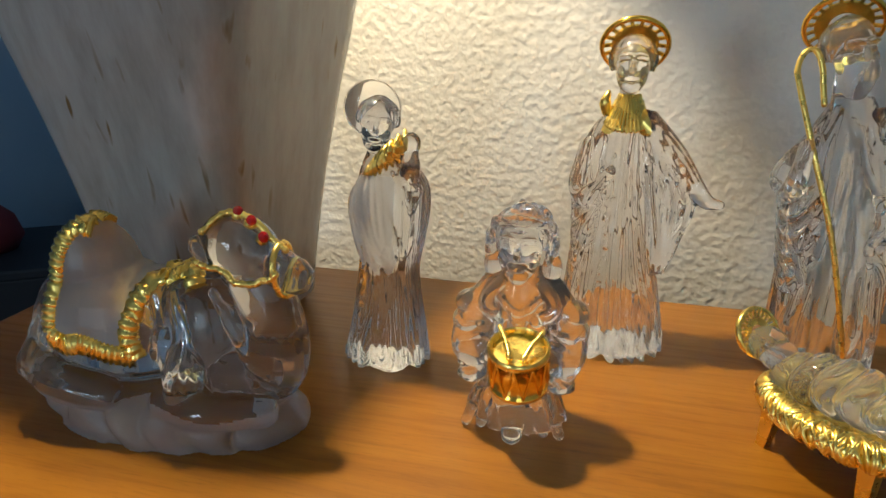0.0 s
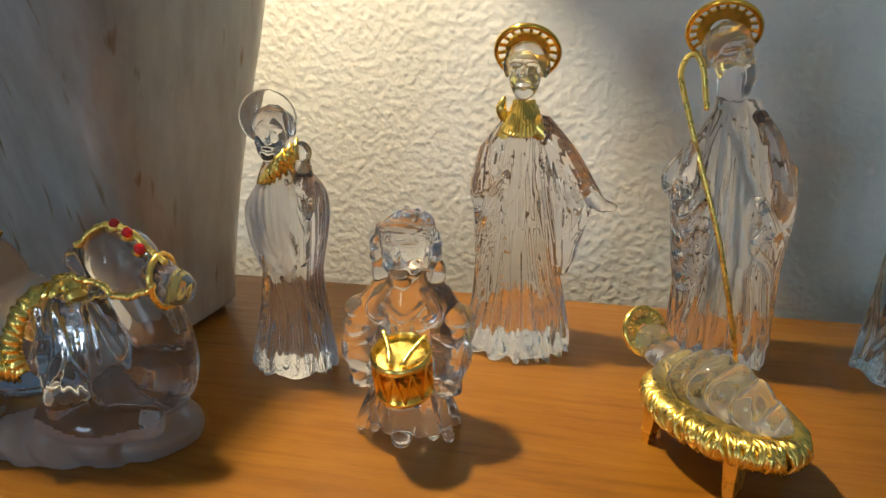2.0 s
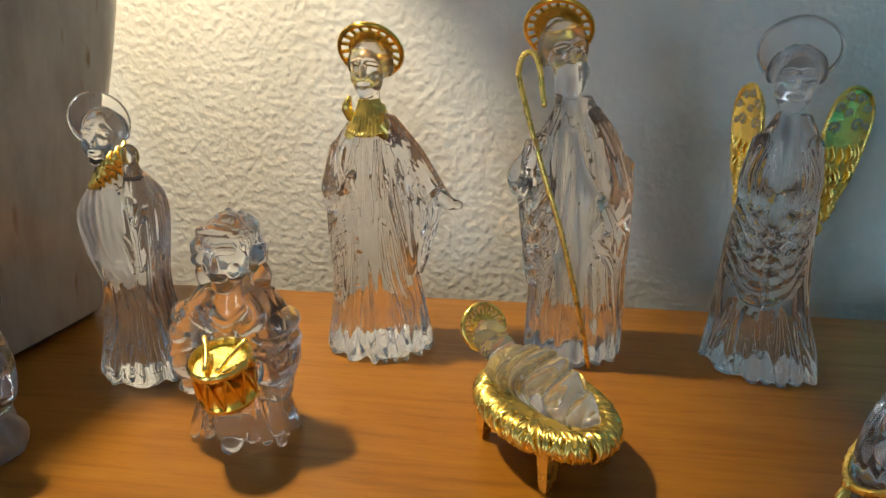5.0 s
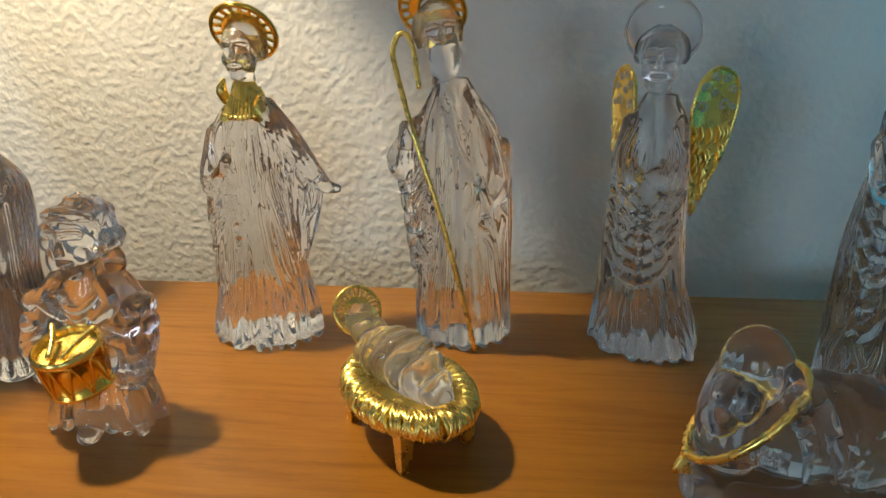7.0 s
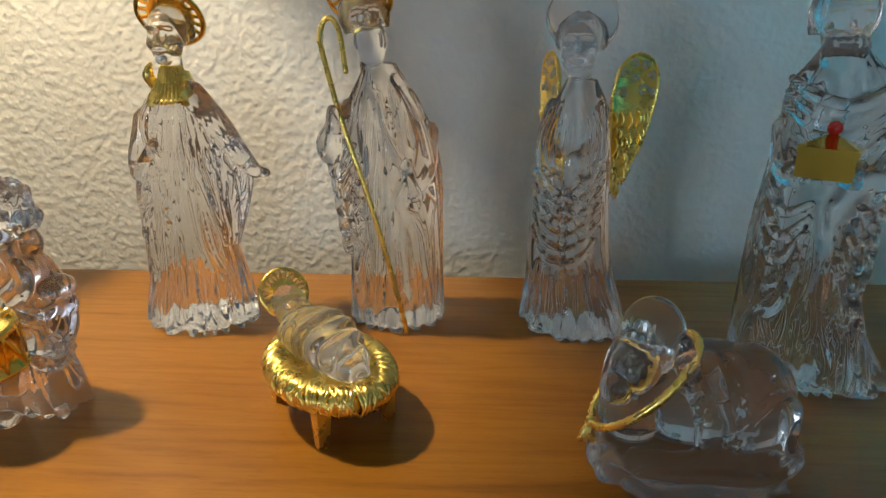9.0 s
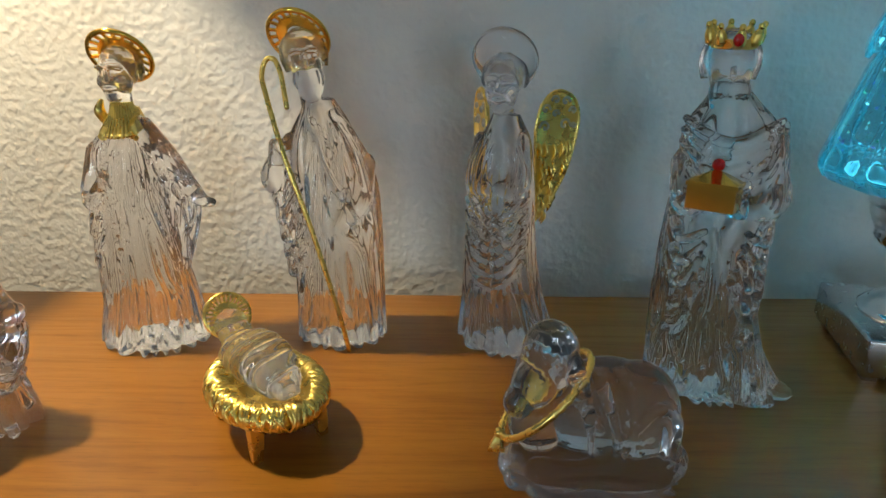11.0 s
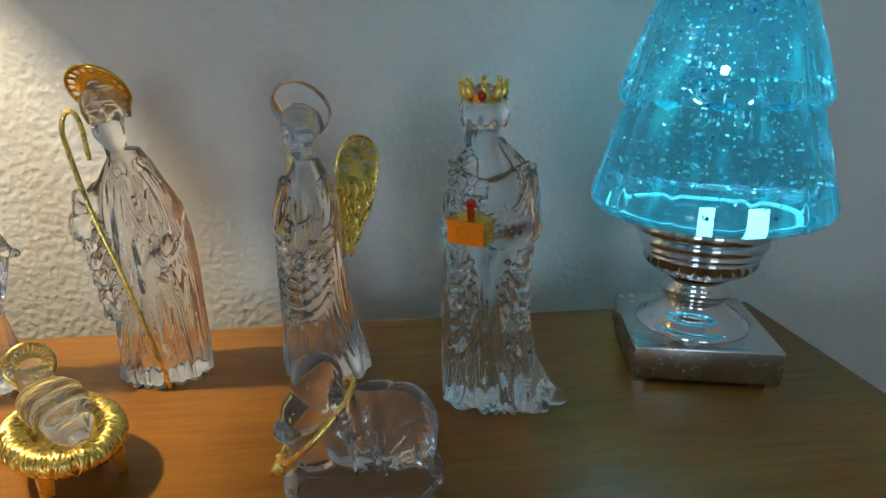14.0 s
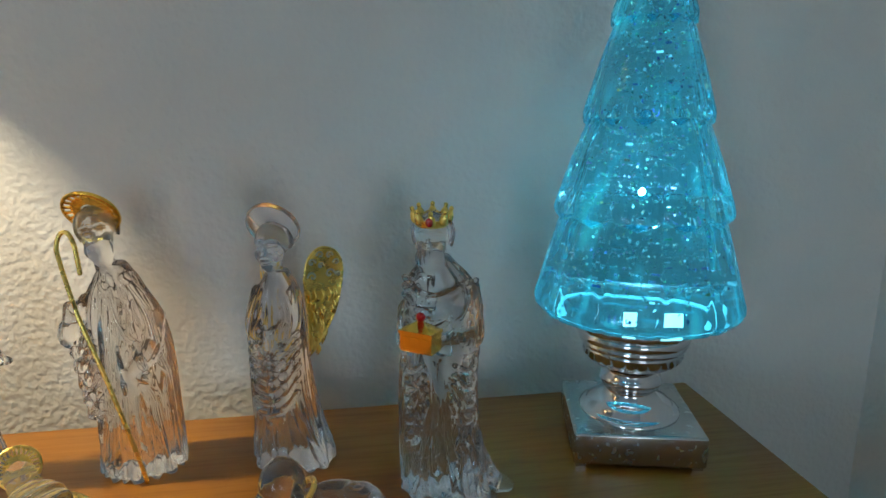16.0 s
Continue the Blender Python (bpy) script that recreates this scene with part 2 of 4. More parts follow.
def fused(bm, voxel=0.0008, smooth=2):
    """The bodies in bm made into one closed skin."""
    ob = new("tmp", mesh_of("tmp", bm, []))
    r = ob.modifiers.new("r", "REMESH")
    r.mode, r.voxel_size, r.use_smooth_shade = "VOXEL", voxel, True
    s = ob.modifiers.new("s", "SMOOTH")
    s.factor, s.iterations = 0.5, smooth
    me = bpy.data.meshes.new_from_object(ob.evaluated_get(bpy.context.evaluated_depsgraph_get()))
    old = ob.data
    bpy.data.objects.remove(ob)
    bpy.data.meshes.remove(old)
    out = bmesh.new()
    out.from_mesh(me)
    bpy.data.meshes.remove(me)
    return out


def paint(bm, test, index):
    for f in bm.faces:
        if f.material_index == 0 and test(f.calc_center_median()):
            f.material_index = index


def tree_of(bm):
    from mathutils import bvhtree
    return bvhtree.BVHTree.FromBMesh(bm)


def locks(bm, c, r, count, length, front=False, radius=.0022):
    """Strands of hair laid from the crown down the sides of a head, or of a beard down its front."""
    c = Vector(c)
    for k in range(count):
        u = (k + .5) / count
        a = math.pi * (1.22 + .56 * u) if front else math.pi * (.02 + .96 * u)
        d = Vector((math.cos(a), math.sin(a), 0))
        e = Vector((d.x * r[0], d.y * r[1], 0))
        if front:
            tube(bm, [c + e * .92 + Vector((0, 0, -r[2] * .35)), c + e * 1.02 + Vector((0, 0, -r[2] * .8)), c + e * .55 + Vector((0, 0, -r[2] * .8 - length))], [radius * .6, radius, radius * .5], 10, 8)
        else:
            tube(bm, [c + e * .2 + Vector((0, 0, r[2] * .98)), c + e * .85 + Vector((0, 0, r[2] * .55)), c + e * 1.06, c + e * .98 + Vector((0, 0, -length))], [radius * .5, radius, radius, radius * .6], 14, 8)


def drapes(bm, lines, radius=.0017):
    """Raised folds laid down the front of a body. lines: each a run of (x, z), seen from the front."""
    skin = tree_of(bm)
    for run in lines:
        way = []
        for q in curve_points([(x, 0, z) for x, z in run], 16):
            hit = skin.ray_cast(Vector((q.x, -.2, q.z)), Vector((0, 1, 0)))[0]
            if hit is not None:
                way.append(hit - Vector((0, radius * .12, 0)))
        if len(way) > 4:
            way = [sum(way[max(0, i - 1):i + 2], Vector()) / len(way[max(0, i - 1):i + 2]) for i in range(len(way))]
            tube(bm, way, [radius * .5, radius, radius * 1.15, radius * .9], 26, 10)


def skirt(lines, top, hem, z0, z1, seed=0, sway=.002):
    """Runs for folds that fan out from x in top at height z0 to x in hem at height z1."""
    rng = random.Random(seed)
    out = []
    for k in range(lines):
        u = (k + .5 + rng.uniform(-.22, .22)) / lines
        a, b = top[0] + (top[1] - top[0]) * u, hem[0] + (hem[1] - hem[0]) * u
        start = z0 - rng.uniform(0, .22) * (z0 - z1)
        out.append([(a, start), (a + (b - a) * .3 + rng.uniform(-sway, sway), z1 + (start - z1) * .62), (a + (b - a) * .65 + rng.uniform(-sway, sway), z1 + (start - z1) * .32), (b, z1)])
    return out


def head(bm, c, tilt=0.0, turn=0.0, size=1.0, beard=0, hair=11, fall=.006):
    """A modelled head that looks to -y: skull, face, brow, nose, cheeks and chin, with hair and perhaps a beard."""
    sub = bmesh.new()
    ball(sub, (0, .0030, .0035), (.0116, .0122, .0130))
    ball(sub, (0, -.0030, -.0025), (.0094, .0100, .0148))
    ball(sub, (0, -.0085, -.0125), (.0046, .0044, .0042))
    tube(sub, [(-.0076, -.0092, .0040), (-.0035, -.0118, .0048), (0, -.0120, .0040), (.0035, -.0118, .0048), (.0076, -.0092, .0040)], .0012, 18, 8)
    tube(sub, [(0, -.0122, .0040), (0, -.0142, -.0010), (0, -.0150, -.0036)], [.0010, .0013, .0018], 10, 8)
    tube(sub, [(-.0034, -.0118, -.0082), (0, -.0132, -.0086), (.0034, -.0118, -.0082)], [.0009, .0015, .0009], 10, 8)
    for s in (-1, 1):
        ball(sub, (s * .0048, -.0080, -.0044), (.0040, .0036, .0046))
    locks(sub, (0, .0022, .0020), (.0120, .0124, .0148), hair, fall, radius=.0019)
    if beard:
        ball(sub, (0, -.0075, -.0150), (.0075, .0062, .0090))
        locks(sub, (0, -.0010, 0), (.0105, .0120, .0150), beard, .010, front=True, radius=.0021)
    turned = Matrix.Translation(c) @ Euler((0, radians(tilt), radians(turn))).to_matrix().to_4x4() @ Matrix.Scale(size, 4)
    bmesh.ops.transform(sub, verts=sub.verts, matrix=turned)
    join(bm, sub)


CRYSTAL = [CLEAR, GOLD, FROST, RUBY, AMBER, MILK, PALE]


def disc(bm, c, normal, r, thick=0.0016, squash=1.0, mat=0):
    """A round plate with a softly raised rim."""
    t = Matrix.Translation(c) @ Vector(normal).to_track_quat("Z", "Y").to_matrix().to_4x4() @ Matrix.Diagonal((1, squash, 1, 1))
    sub = bmesh.new()
    lathe(sub, [(0.0006, -thick / 2), (r * 0.93, -thick / 2), (r, -thick * 0.9), (r * 1.03, 0), (r, thick * 0.9), (r * 0.93, thick / 2), (0.0006, thick / 2)], 48)
    bmesh.ops.transform(sub, verts=sub.verts, matrix=t)
    join(bm, sub, mat)


def join(bm, sub, mat=None):
    """Adds the bodies of sub to bm."""
    index = {v: bm.verts.new(v.co) for v in sub.verts}
    for f in sub.faces:
        g = bm.faces.new([index[v] for v in f.verts])
        g.material_index, g.smooth = (f.material_index if mat is None else mat), True
    sub.free()
    return bm


def rayed_halo(bm, c, normal, r, inner, rays, mat=1, dish=0.0):
    """A pierced halo: an outer band and an inner ring joined by rays."""
    t = Matrix.Translation(c) @ Vector(normal).to_track_quat("Z", "Y").to_matrix().to_4x4()
    sub = bmesh.new()
    h = 0.0008
    lathe(sub, [(r * 0.89, h + dish), (r * 0.99, h + dish), (r * 1.03, dish - h), (r, -2.4 * h + dish), (r * 0.89, -h + dish), (r * 0.89, h + dish)], 56, caps=False)
    lathe(sub, [(inner * .62, h * .8), (inner * 1.10, h * .8), (inner * 1.22, h * 1.2), (inner * 1.22, -h), (inner * .62, -h), (inner * .62, h * .8)], 48, caps=False)
    for k in range(rays):
        a = 2 * math.pi * k / rays
        w = 0.30 * math.pi / rays * r
        one = bmesh.new()
        box(one, (inner * 1.15, -w, -h * 0.7), (r * 0.9, w, h * 0.7))
        for v in one.verts:
            v.co.z += dish * (v.co.x - inner) / (r - inner)
        bmesh.ops.transform(one, verts=one.verts, matrix=Matrix.Rotation(a, 4, "Z"))
        join(sub, one)
    bmesh.ops.transform(sub, verts=sub.verts, matrix=t)
    join(bm, sub, mat)


def slanted_folds(bm, centre, size, slope, count, radius):
    """Soft ridges laid over a sleeve, falling in curved lines."""
    (cx, cy, cz), (sx, sy, sz) = centre, size
    for k in range(count):
        u = (k + 0.5) / count - 0.5
        z = cz + u * sz
        tube(bm, [(cx - sx / 2, cy + sy * 0.45, z - slope * sx * 0.2), (cx - sx * 0.2, cy, z - slope * sx * 0.35), (cx + sx * 0.15, cy - sy * 0.12, z), (cx + sx / 2, cy + sy * 0.35, z + slope * sx * 0.5)], [radius * 0.5, radius, radius, radius * 0.5], 12, 8)


# ---- room ----
def solid(name, lo, hi, mat, label, category="wall", bevel=0.0):
    return thing(name, box(bmesh.new(), lo, hi, bevel), mat, label, category, smooth=False, kind="structure")


FLOOR, TOP = -0.76, 1.64
solid("floor", (-2.6, -2.3, FLOOR - 0.1), (1.4, 2.9, FLOOR), CARPET, "beige carpeted floor of a dim room", "floor")
solid("ceiling", (-2.6, -2.3, TOP), (1.4, 2.9, TOP + 0.1), WALL, "plain white ceiling of the room", "ceiling")
solid("wall_north", (-0.30, 0.634, FLOOR), (1.085, 0.754, TOP), WALL, "off-white wall with a lumpy textured plaster finish")
solid("wall_east", (1.085, -2.2, FLOOR), (1.205, 0.754, TOP), WALL, "off-white textured side wall in shade")
solid("wall_west", (-2.5, -2.2, FLOOR), (-2.38, 2.8, TOP), BLUEWALL, "dim blue-grey wall across the room")
solid("wall_far", (-2.38, 2.68, FLOOR), (1.085, 2.8, TOP), BLUEWALL, "dim blue-grey wall beyond the opening")
solid("wall_hall", (-0.30, 0.754, FLOOR), (-0.18, 2.68, TOP), BLUEWALL, "dim wall leading away behind the table lamp")
for name, lo, hi in (("wall_south", (-2.38, -2.2, FLOOR), (-1.37, -2.08, TOP)), ("wall_south_middle", (-0.73, -2.2, FLOOR), (0.30, -2.08, TOP)), ("wall_south_right", (0.94, -2.2, FLOOR), (1.085, -2.08, TOP)),
                     ("wall_south_low", (-1.37, -2.2, FLOOR), (-0.73, -2.08, -0.10)), ("wall_south_high", (-1.37, -2.2, 0.78), (-0.73, -2.08, TOP)),
                     ("wall_south_sill", (0.30, -2.2, FLOOR), (0.94, -2.08, -0.10)), ("wall_south_lintel", (0.30, -2.2, 0.78), (0.94, -2.08, TOP))):
    solid(name, lo, hi, WALL, "off-white wall with the windows in it")


def window_unit(name, m):
    root = thing(name, None, None, "white framed window giving cool daylight", "window", m, kind="structure")
    w, h = 0.32, 0.44
    for lo, hi in (((-w, -0.03, -h), (w, 0.03, -h + 0.04)), ((-w, -0.03, h - 0.04), (w, 0.03, h)), ((-w, -0.03, -h + 0.04), (-w + 0.04, 0.03, h - 0.04)),
                   ((w - 0.04, -0.03, -h + 0.04), (w, 0.03, h - 0.04)), ((-0.02, -0.03, -h + 0.04), (0.02, 0.03, h - 0.04))):
        part("window_frame", box(bmesh.new(), lo, hi, 0.005), WALL, root, smooth=False)


window_unit("window_1", pose(0.62, -2.14, 0.34))
window_unit("window_2", pose(-1.05, -2.14, 0.34))


def dresser():
    turn = pose(0.80, 0.553, 0, 0, 0, 1.7)
    root = thing("wooden_dresser", None, None, "orange-brown wooden dresser with a smooth bare top", "dresser", turn)
    part("top", box(bmesh.new(), (-1.035, -0.47, -0.026), (0.004, 0.0, 0.0), 0.003), WOOD, root)
    part("side_panel", box(bmesh.new(), (-1.02, -0.45, FLOOR + 0.0), (-1.0, -0.012, -0.028)), WOOD, root, smooth=False)
    part("side_panel", box(bmesh.new(), (-0.032, -0.45, FLOOR + 0.0), (-0.012, -0.012, -0.028)), WOOD, root, smooth=False)
    part("back_panel", box(bmesh.new(), (-0.998, -0.022, FLOOR + 0.02), (-0.034, -0.012, -0.028)), WOOD, root, smooth=False)
    for k in range(4):
        z = -0.03 - 0.178 * k
        part("drawer_front", box(bmesh.new(), (-0.996, -0.452, z - 0.172), (-0.036, -0.432, z - 0.004), 0.003), WOOD, root, smooth=False)


dresser()


def far_chest():
    root = thing("dark_chest", None, None, "dark low chest across the dim room", "chest", pose(-2.02, 1.62, FLOOR, 0, 0, 35))
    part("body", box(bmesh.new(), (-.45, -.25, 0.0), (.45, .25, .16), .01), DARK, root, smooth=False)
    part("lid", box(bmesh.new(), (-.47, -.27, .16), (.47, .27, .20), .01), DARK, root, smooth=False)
    bag = bmesh.new()
    lathe(bag, [(.02, 0), (.14, .002), (.17, .05), (.16, .12), (.11, .17), (.02, .19)], 32, lambda a, r, z: (r * (1 + .08 * math.sin(3 * a + 9 * z)), 0))
    thing("red_cushion", bag, RED, "dark red cushion on the far chest", "cushion", pose(-2.02, 1.62, FLOOR + .20))


far_chest()


# ---- table lamp ----
def table_lamp():
    root = thing("table_lamp", None, None, "large off-white square tapered table lamp glazed with brown flecks", "lamp", pose(-0.090, 0.431, 0, 0, 0, -4.7))
    prof = [(.048, .003), (.0510, .004), (.0525, .008), (.0545, .030), (.0625, .090), (.0730, .150), (.0830, .200), (.0910, .250), (.0935, .280), (.0880, .312), (.0710, .337), (.0420, .354), (.0220, .362)]
    fine = curve_points([(h, 0, z) for h, z in prof], 80)

    def square(a, r, z):
        c, s = abs(math.cos(a)), abs(math.sin(a))
        return r * (c ** 7 + s ** 7) ** (-1 / 7), 0

    body = part("body", lathe(bmesh.new(), [(p.x, p.z) for p in fine], 192, square), GLAZE, root, "glazed square body with brown flecks")
    # Shadow line under the body, put in as a near-black recessed foot.
    part("foot", lathe(bmesh.new(), [(.046, 0.0), (.046, .003)], 96, square), DARK, body, "recessed foot coloured dark as the shadow line")
    part("neck", lathe(bmesh.new(), [(0.022, 0.362), (0.022, 0.38), (0.012, 0.385), (0.010, 0.44), (0.018, 0.45), (0.018, 0.49), (0.010, 0.495)], 32), TABLEMETAL, root)
    shade = [(0.156, 0.478), (0.046, 0.80), (0.044, 0.80), (0.154, 0.478), (0.156, 0.478)]
    part("shade", lathe(bmesh.new(), shade, 64, caps=False), LINEN, root, "linen lamp shade")


table_lamp()


# ---- figurines: each one closed body with its gilding ----
def place(name, bm, label, x, y, turn=0.0, group="crystal nativity"):
    return thing(name, bm, CRYSTAL, label, "figurine", pose(x, y, 0.0, 0, 0, turn), group=group)


def cloaked_woman():
    b = bmesh.new()
    robe(b, [(0, -.035, .037, -.034, .026, .15), (.012, -.034, .036, -.033, .026, .20), (.04, -.030, .030, -.025, .023, .19), (.07, -.028, .023, -.022, .021, .24), (.10, -.029, .021, -.021, .020, .26),
             (.125, -.027, .019, -.018, .017, .24), (.140, -.022, .017, -.014, .015, .16), (.150, -.012, .012, -.010, .012, .04), (.158, -.007, .007, -.007, .008, 0)], 17, seed=3, hem=0.004)
    tube(b, [(0, 0, .150), (0, -.001, .170)], .0062, 6)
    head(b, (0, -.001, .178))
    # held-out arm with a hanging sleeve
    tube(b, [(.010, -.004, .146), (.028, -.010, .128), (.046, -.014, .105), (.054, -.016, .102)], [.0085, .0075, .005, .003], 18, 12)
    ball(b, (.0545, -.016, .102), (.0038, .003, .003))
    robe(b, [(.054, .022, .031, -.012, -.002, .3), (.070, .016, .038, -.015, .000, .45), (.088, .010, .044, -.018, .001, .5), (.100, .006, .047, -.020, .001, .5), (.112, .004, .041, -.018, .002, .45), (.128, .004, .030, -.014, .003, .4), (.142, .006, .019, -.010, .004, .2)], 17, seed=5, n=120, levels=44)
    # bent arm
    tube(b, [(-.019, -.004, .132), (-.023, -.008, .108), (-.019, -.018, .102), (-.006, -.023, .120)], [.007, .0085, .006, .003], 20, 12)
    for k in range(5):
        u = k / 4
        tube(b, [(-.026 + .002 * u, -.008, .098 - .040 * u), (-.021 + .003 * u, -.0175, .080 - .040 * u), (-.010 + .004 * u, -.0205, .104 - .034 * u)], [.003, .0042, .002], 16, 10)
    drapes(b, skirt(9, (-.016, .012), (-.031, .033), .118, .003, 3, .001), .0024)
    drapes(b, skirt(5, (-.012, .010), (-.016, .014), .142, .085, 4, .001), .0013)
    drapes(b, [[(-.009, .118 - .006 * k), (-.017, .104 - .008 * k), (-.024 + .001 * k, .080 - .006 * k)] for k in range(5)], .0016)
    drapes(b, [[(.012 + .0062 * k, .138 - .0062 * k), (.016 + .0050 * k, .112 - .004 * k), (.021 + .0028 * k, .084 - .001 * k), (.025 + .0014 * k, .060)] for k in range(6)], .0015)
    b = fused(b)
    paint(b, lambda c: .1425 + .004 * math.cos(c.x * 300) < c.z < .161 and abs(c.x) < .0072 + .0065 * (.161 - c.z) / .0185 and c.y < .004, 1)
    paint(b, lambda c: c.z > .161 and c.y < .001, 6)
    rayed_halo(b, (0, .006, .1885), (0, -.80, -.60), .0195, .0108, 18, mat=4, dish=.002)
    # engraved bib below the collar
    for k in range(15):
        a = math.pi * (.06 + .88 * k / 14)
        x, y = math.cos(a), math.sin(a)
        tube(b, [(.0062 * x, -.001 - .0064 * y, .1610), (.0080 * x, -.002 - .0078 * y, .1535), (.0126 * x, -.005 - .0108 * y, .1450 - .0040 * y)], [.0006, .0009, .0013], 8, 8, mat=1)
    tube(b, [(.0125 * math.cos(a), -.0045 - .0108 * math.sin(a), .1452 - .0032 * math.sin(a)) for a in np.linspace(.1, 3.04, 12)], .0011, 30, 8, mat=1)
    tube(b, [(-.012, -.002, .150), (-.0135, -.004, .156), (-.012, -.003, .162)], [.003, .0035, .0015], 8, 8, mat=1)
    return place("crystal_woman_figurine", b, "clear crystal robed woman figurine with pierced gold halo and collar", .184, .457)


def bearded_man():
    b = bmesh.new()
    robe(b, [(0, -.031, .032, -.030, .026, .15), (.012, -.031, .032, -.030, .026, .20), (.054, -.030, .031, -.026, .024, .17), (.078, -.031, .031, -.024, .023, .14), (.105, -.034, .030, -.022, .022, .26),
             (.127, -.033, .025, -.020, .019, .26), (.145, -.026, .013, -.016, .016, .2), (.155, -.019, .009, -.011, .013, .03), (.163, -.016, .000, -.009, .009, 0)], 16, seed=8, hem=0.003, twist=0.25)
    tube(b, [(-.011, 0, .155), (-.013, -.002, .175)], .0072, 6)
    head(b, (-.014, -.002, .187), tilt=-9, turn=14, size=1.06, beard=7, hair=12, fall=.008)
    # cloak fold over the far shoulder, and the arms
    tube(b, [(.004, -.010, .155), (.016, -.012, .135), (.023, -.013, .100), (.020, -.015, .060), (.024, -.016, .012)], [.004, .005, .005, .005, .003], 26, 10)
    tube(b, [(-.010, -.012, .150), (.004, -.019, .120), (.002, -.023, .090), (.010, -.024, .050), (.006, -.027, .010)], [.003, .004, .004, .004, .003], 26, 10)
    tube(b, [(.022, -.008, .125), (.020, -.021, .100), (.004, -.026, .085)], [.007, .007, .004], 18, 10)
    tube(b, [(-.024, -.006, .138), (-.038, -.010, .118), (-.033, -.020, .112), (-.031, -.020, .138)], [.006, .007, .006, .004], 20, 10)
    for k in range(5):
        u = k / 4
        tube(b, [(-.037 + .006 * u, -.006, .118 - .048 * u), (-.032 + .006 * u, -.017, .100 - .048 * u), (-.020 + .004 * u, -.020, .118 - .044 * u)], [.003, .0044, .002], 16, 10)
    drapes(b, skirt(8, (-.020, .022), (-.028, .029), .100, .003, 8, .001), .0025)
    drapes(b, skirt(5, (-.014, .010), (-.018, .022), .150, .070, 9, .001), .0021)
    drapes(b, [[(.006, .152), (.018, .132), (.026, .100), (.027, .060), (.029, .006)], [(.002, .120), (.012, .100), (.006, .084), (.016, .074), (.021, .060)], [(-.006, .150), (.000, .125), (.010, .108), (.018, .090)]], .0024)
    drapes(b, [[(-.026 + .003 * k, .120 - .004 * k), (-.031 + .002 * k, .100 - .007 * k), (-.027 + .003 * k, .078 - .008 * k)] for k in range(4)], .0017)
    b = fused(b)
    paint(b, lambda c: c.z > .160 and c.x < .002 and c.y < .002, 6)
    rayed_halo(b, (-.0185, .005, .2000), (-.10, -.80, -.58), .0198, .0115, 20, mat=4, dish=.002)
    tube(b, [(.010, -.029, .001), (.004, -.029, .030), (-.010, -.0270, .083), (-.026, -.0205, .130), (-.0380, -.0100, .168), (-.0398, -.0070, .178), (-.0368, -.0055, .186), (-.0318, -.0055, .186), (-.0280, -.0075, .178), (-.0262, -.0095, .168), (-.0245, -.0120, .158)], .0016, 70, 10, mat=1)
    return place("crystal_shepherd_figurine", b, "clear crystal bearded man figurine with gold halo and gold crook", .311, .469)


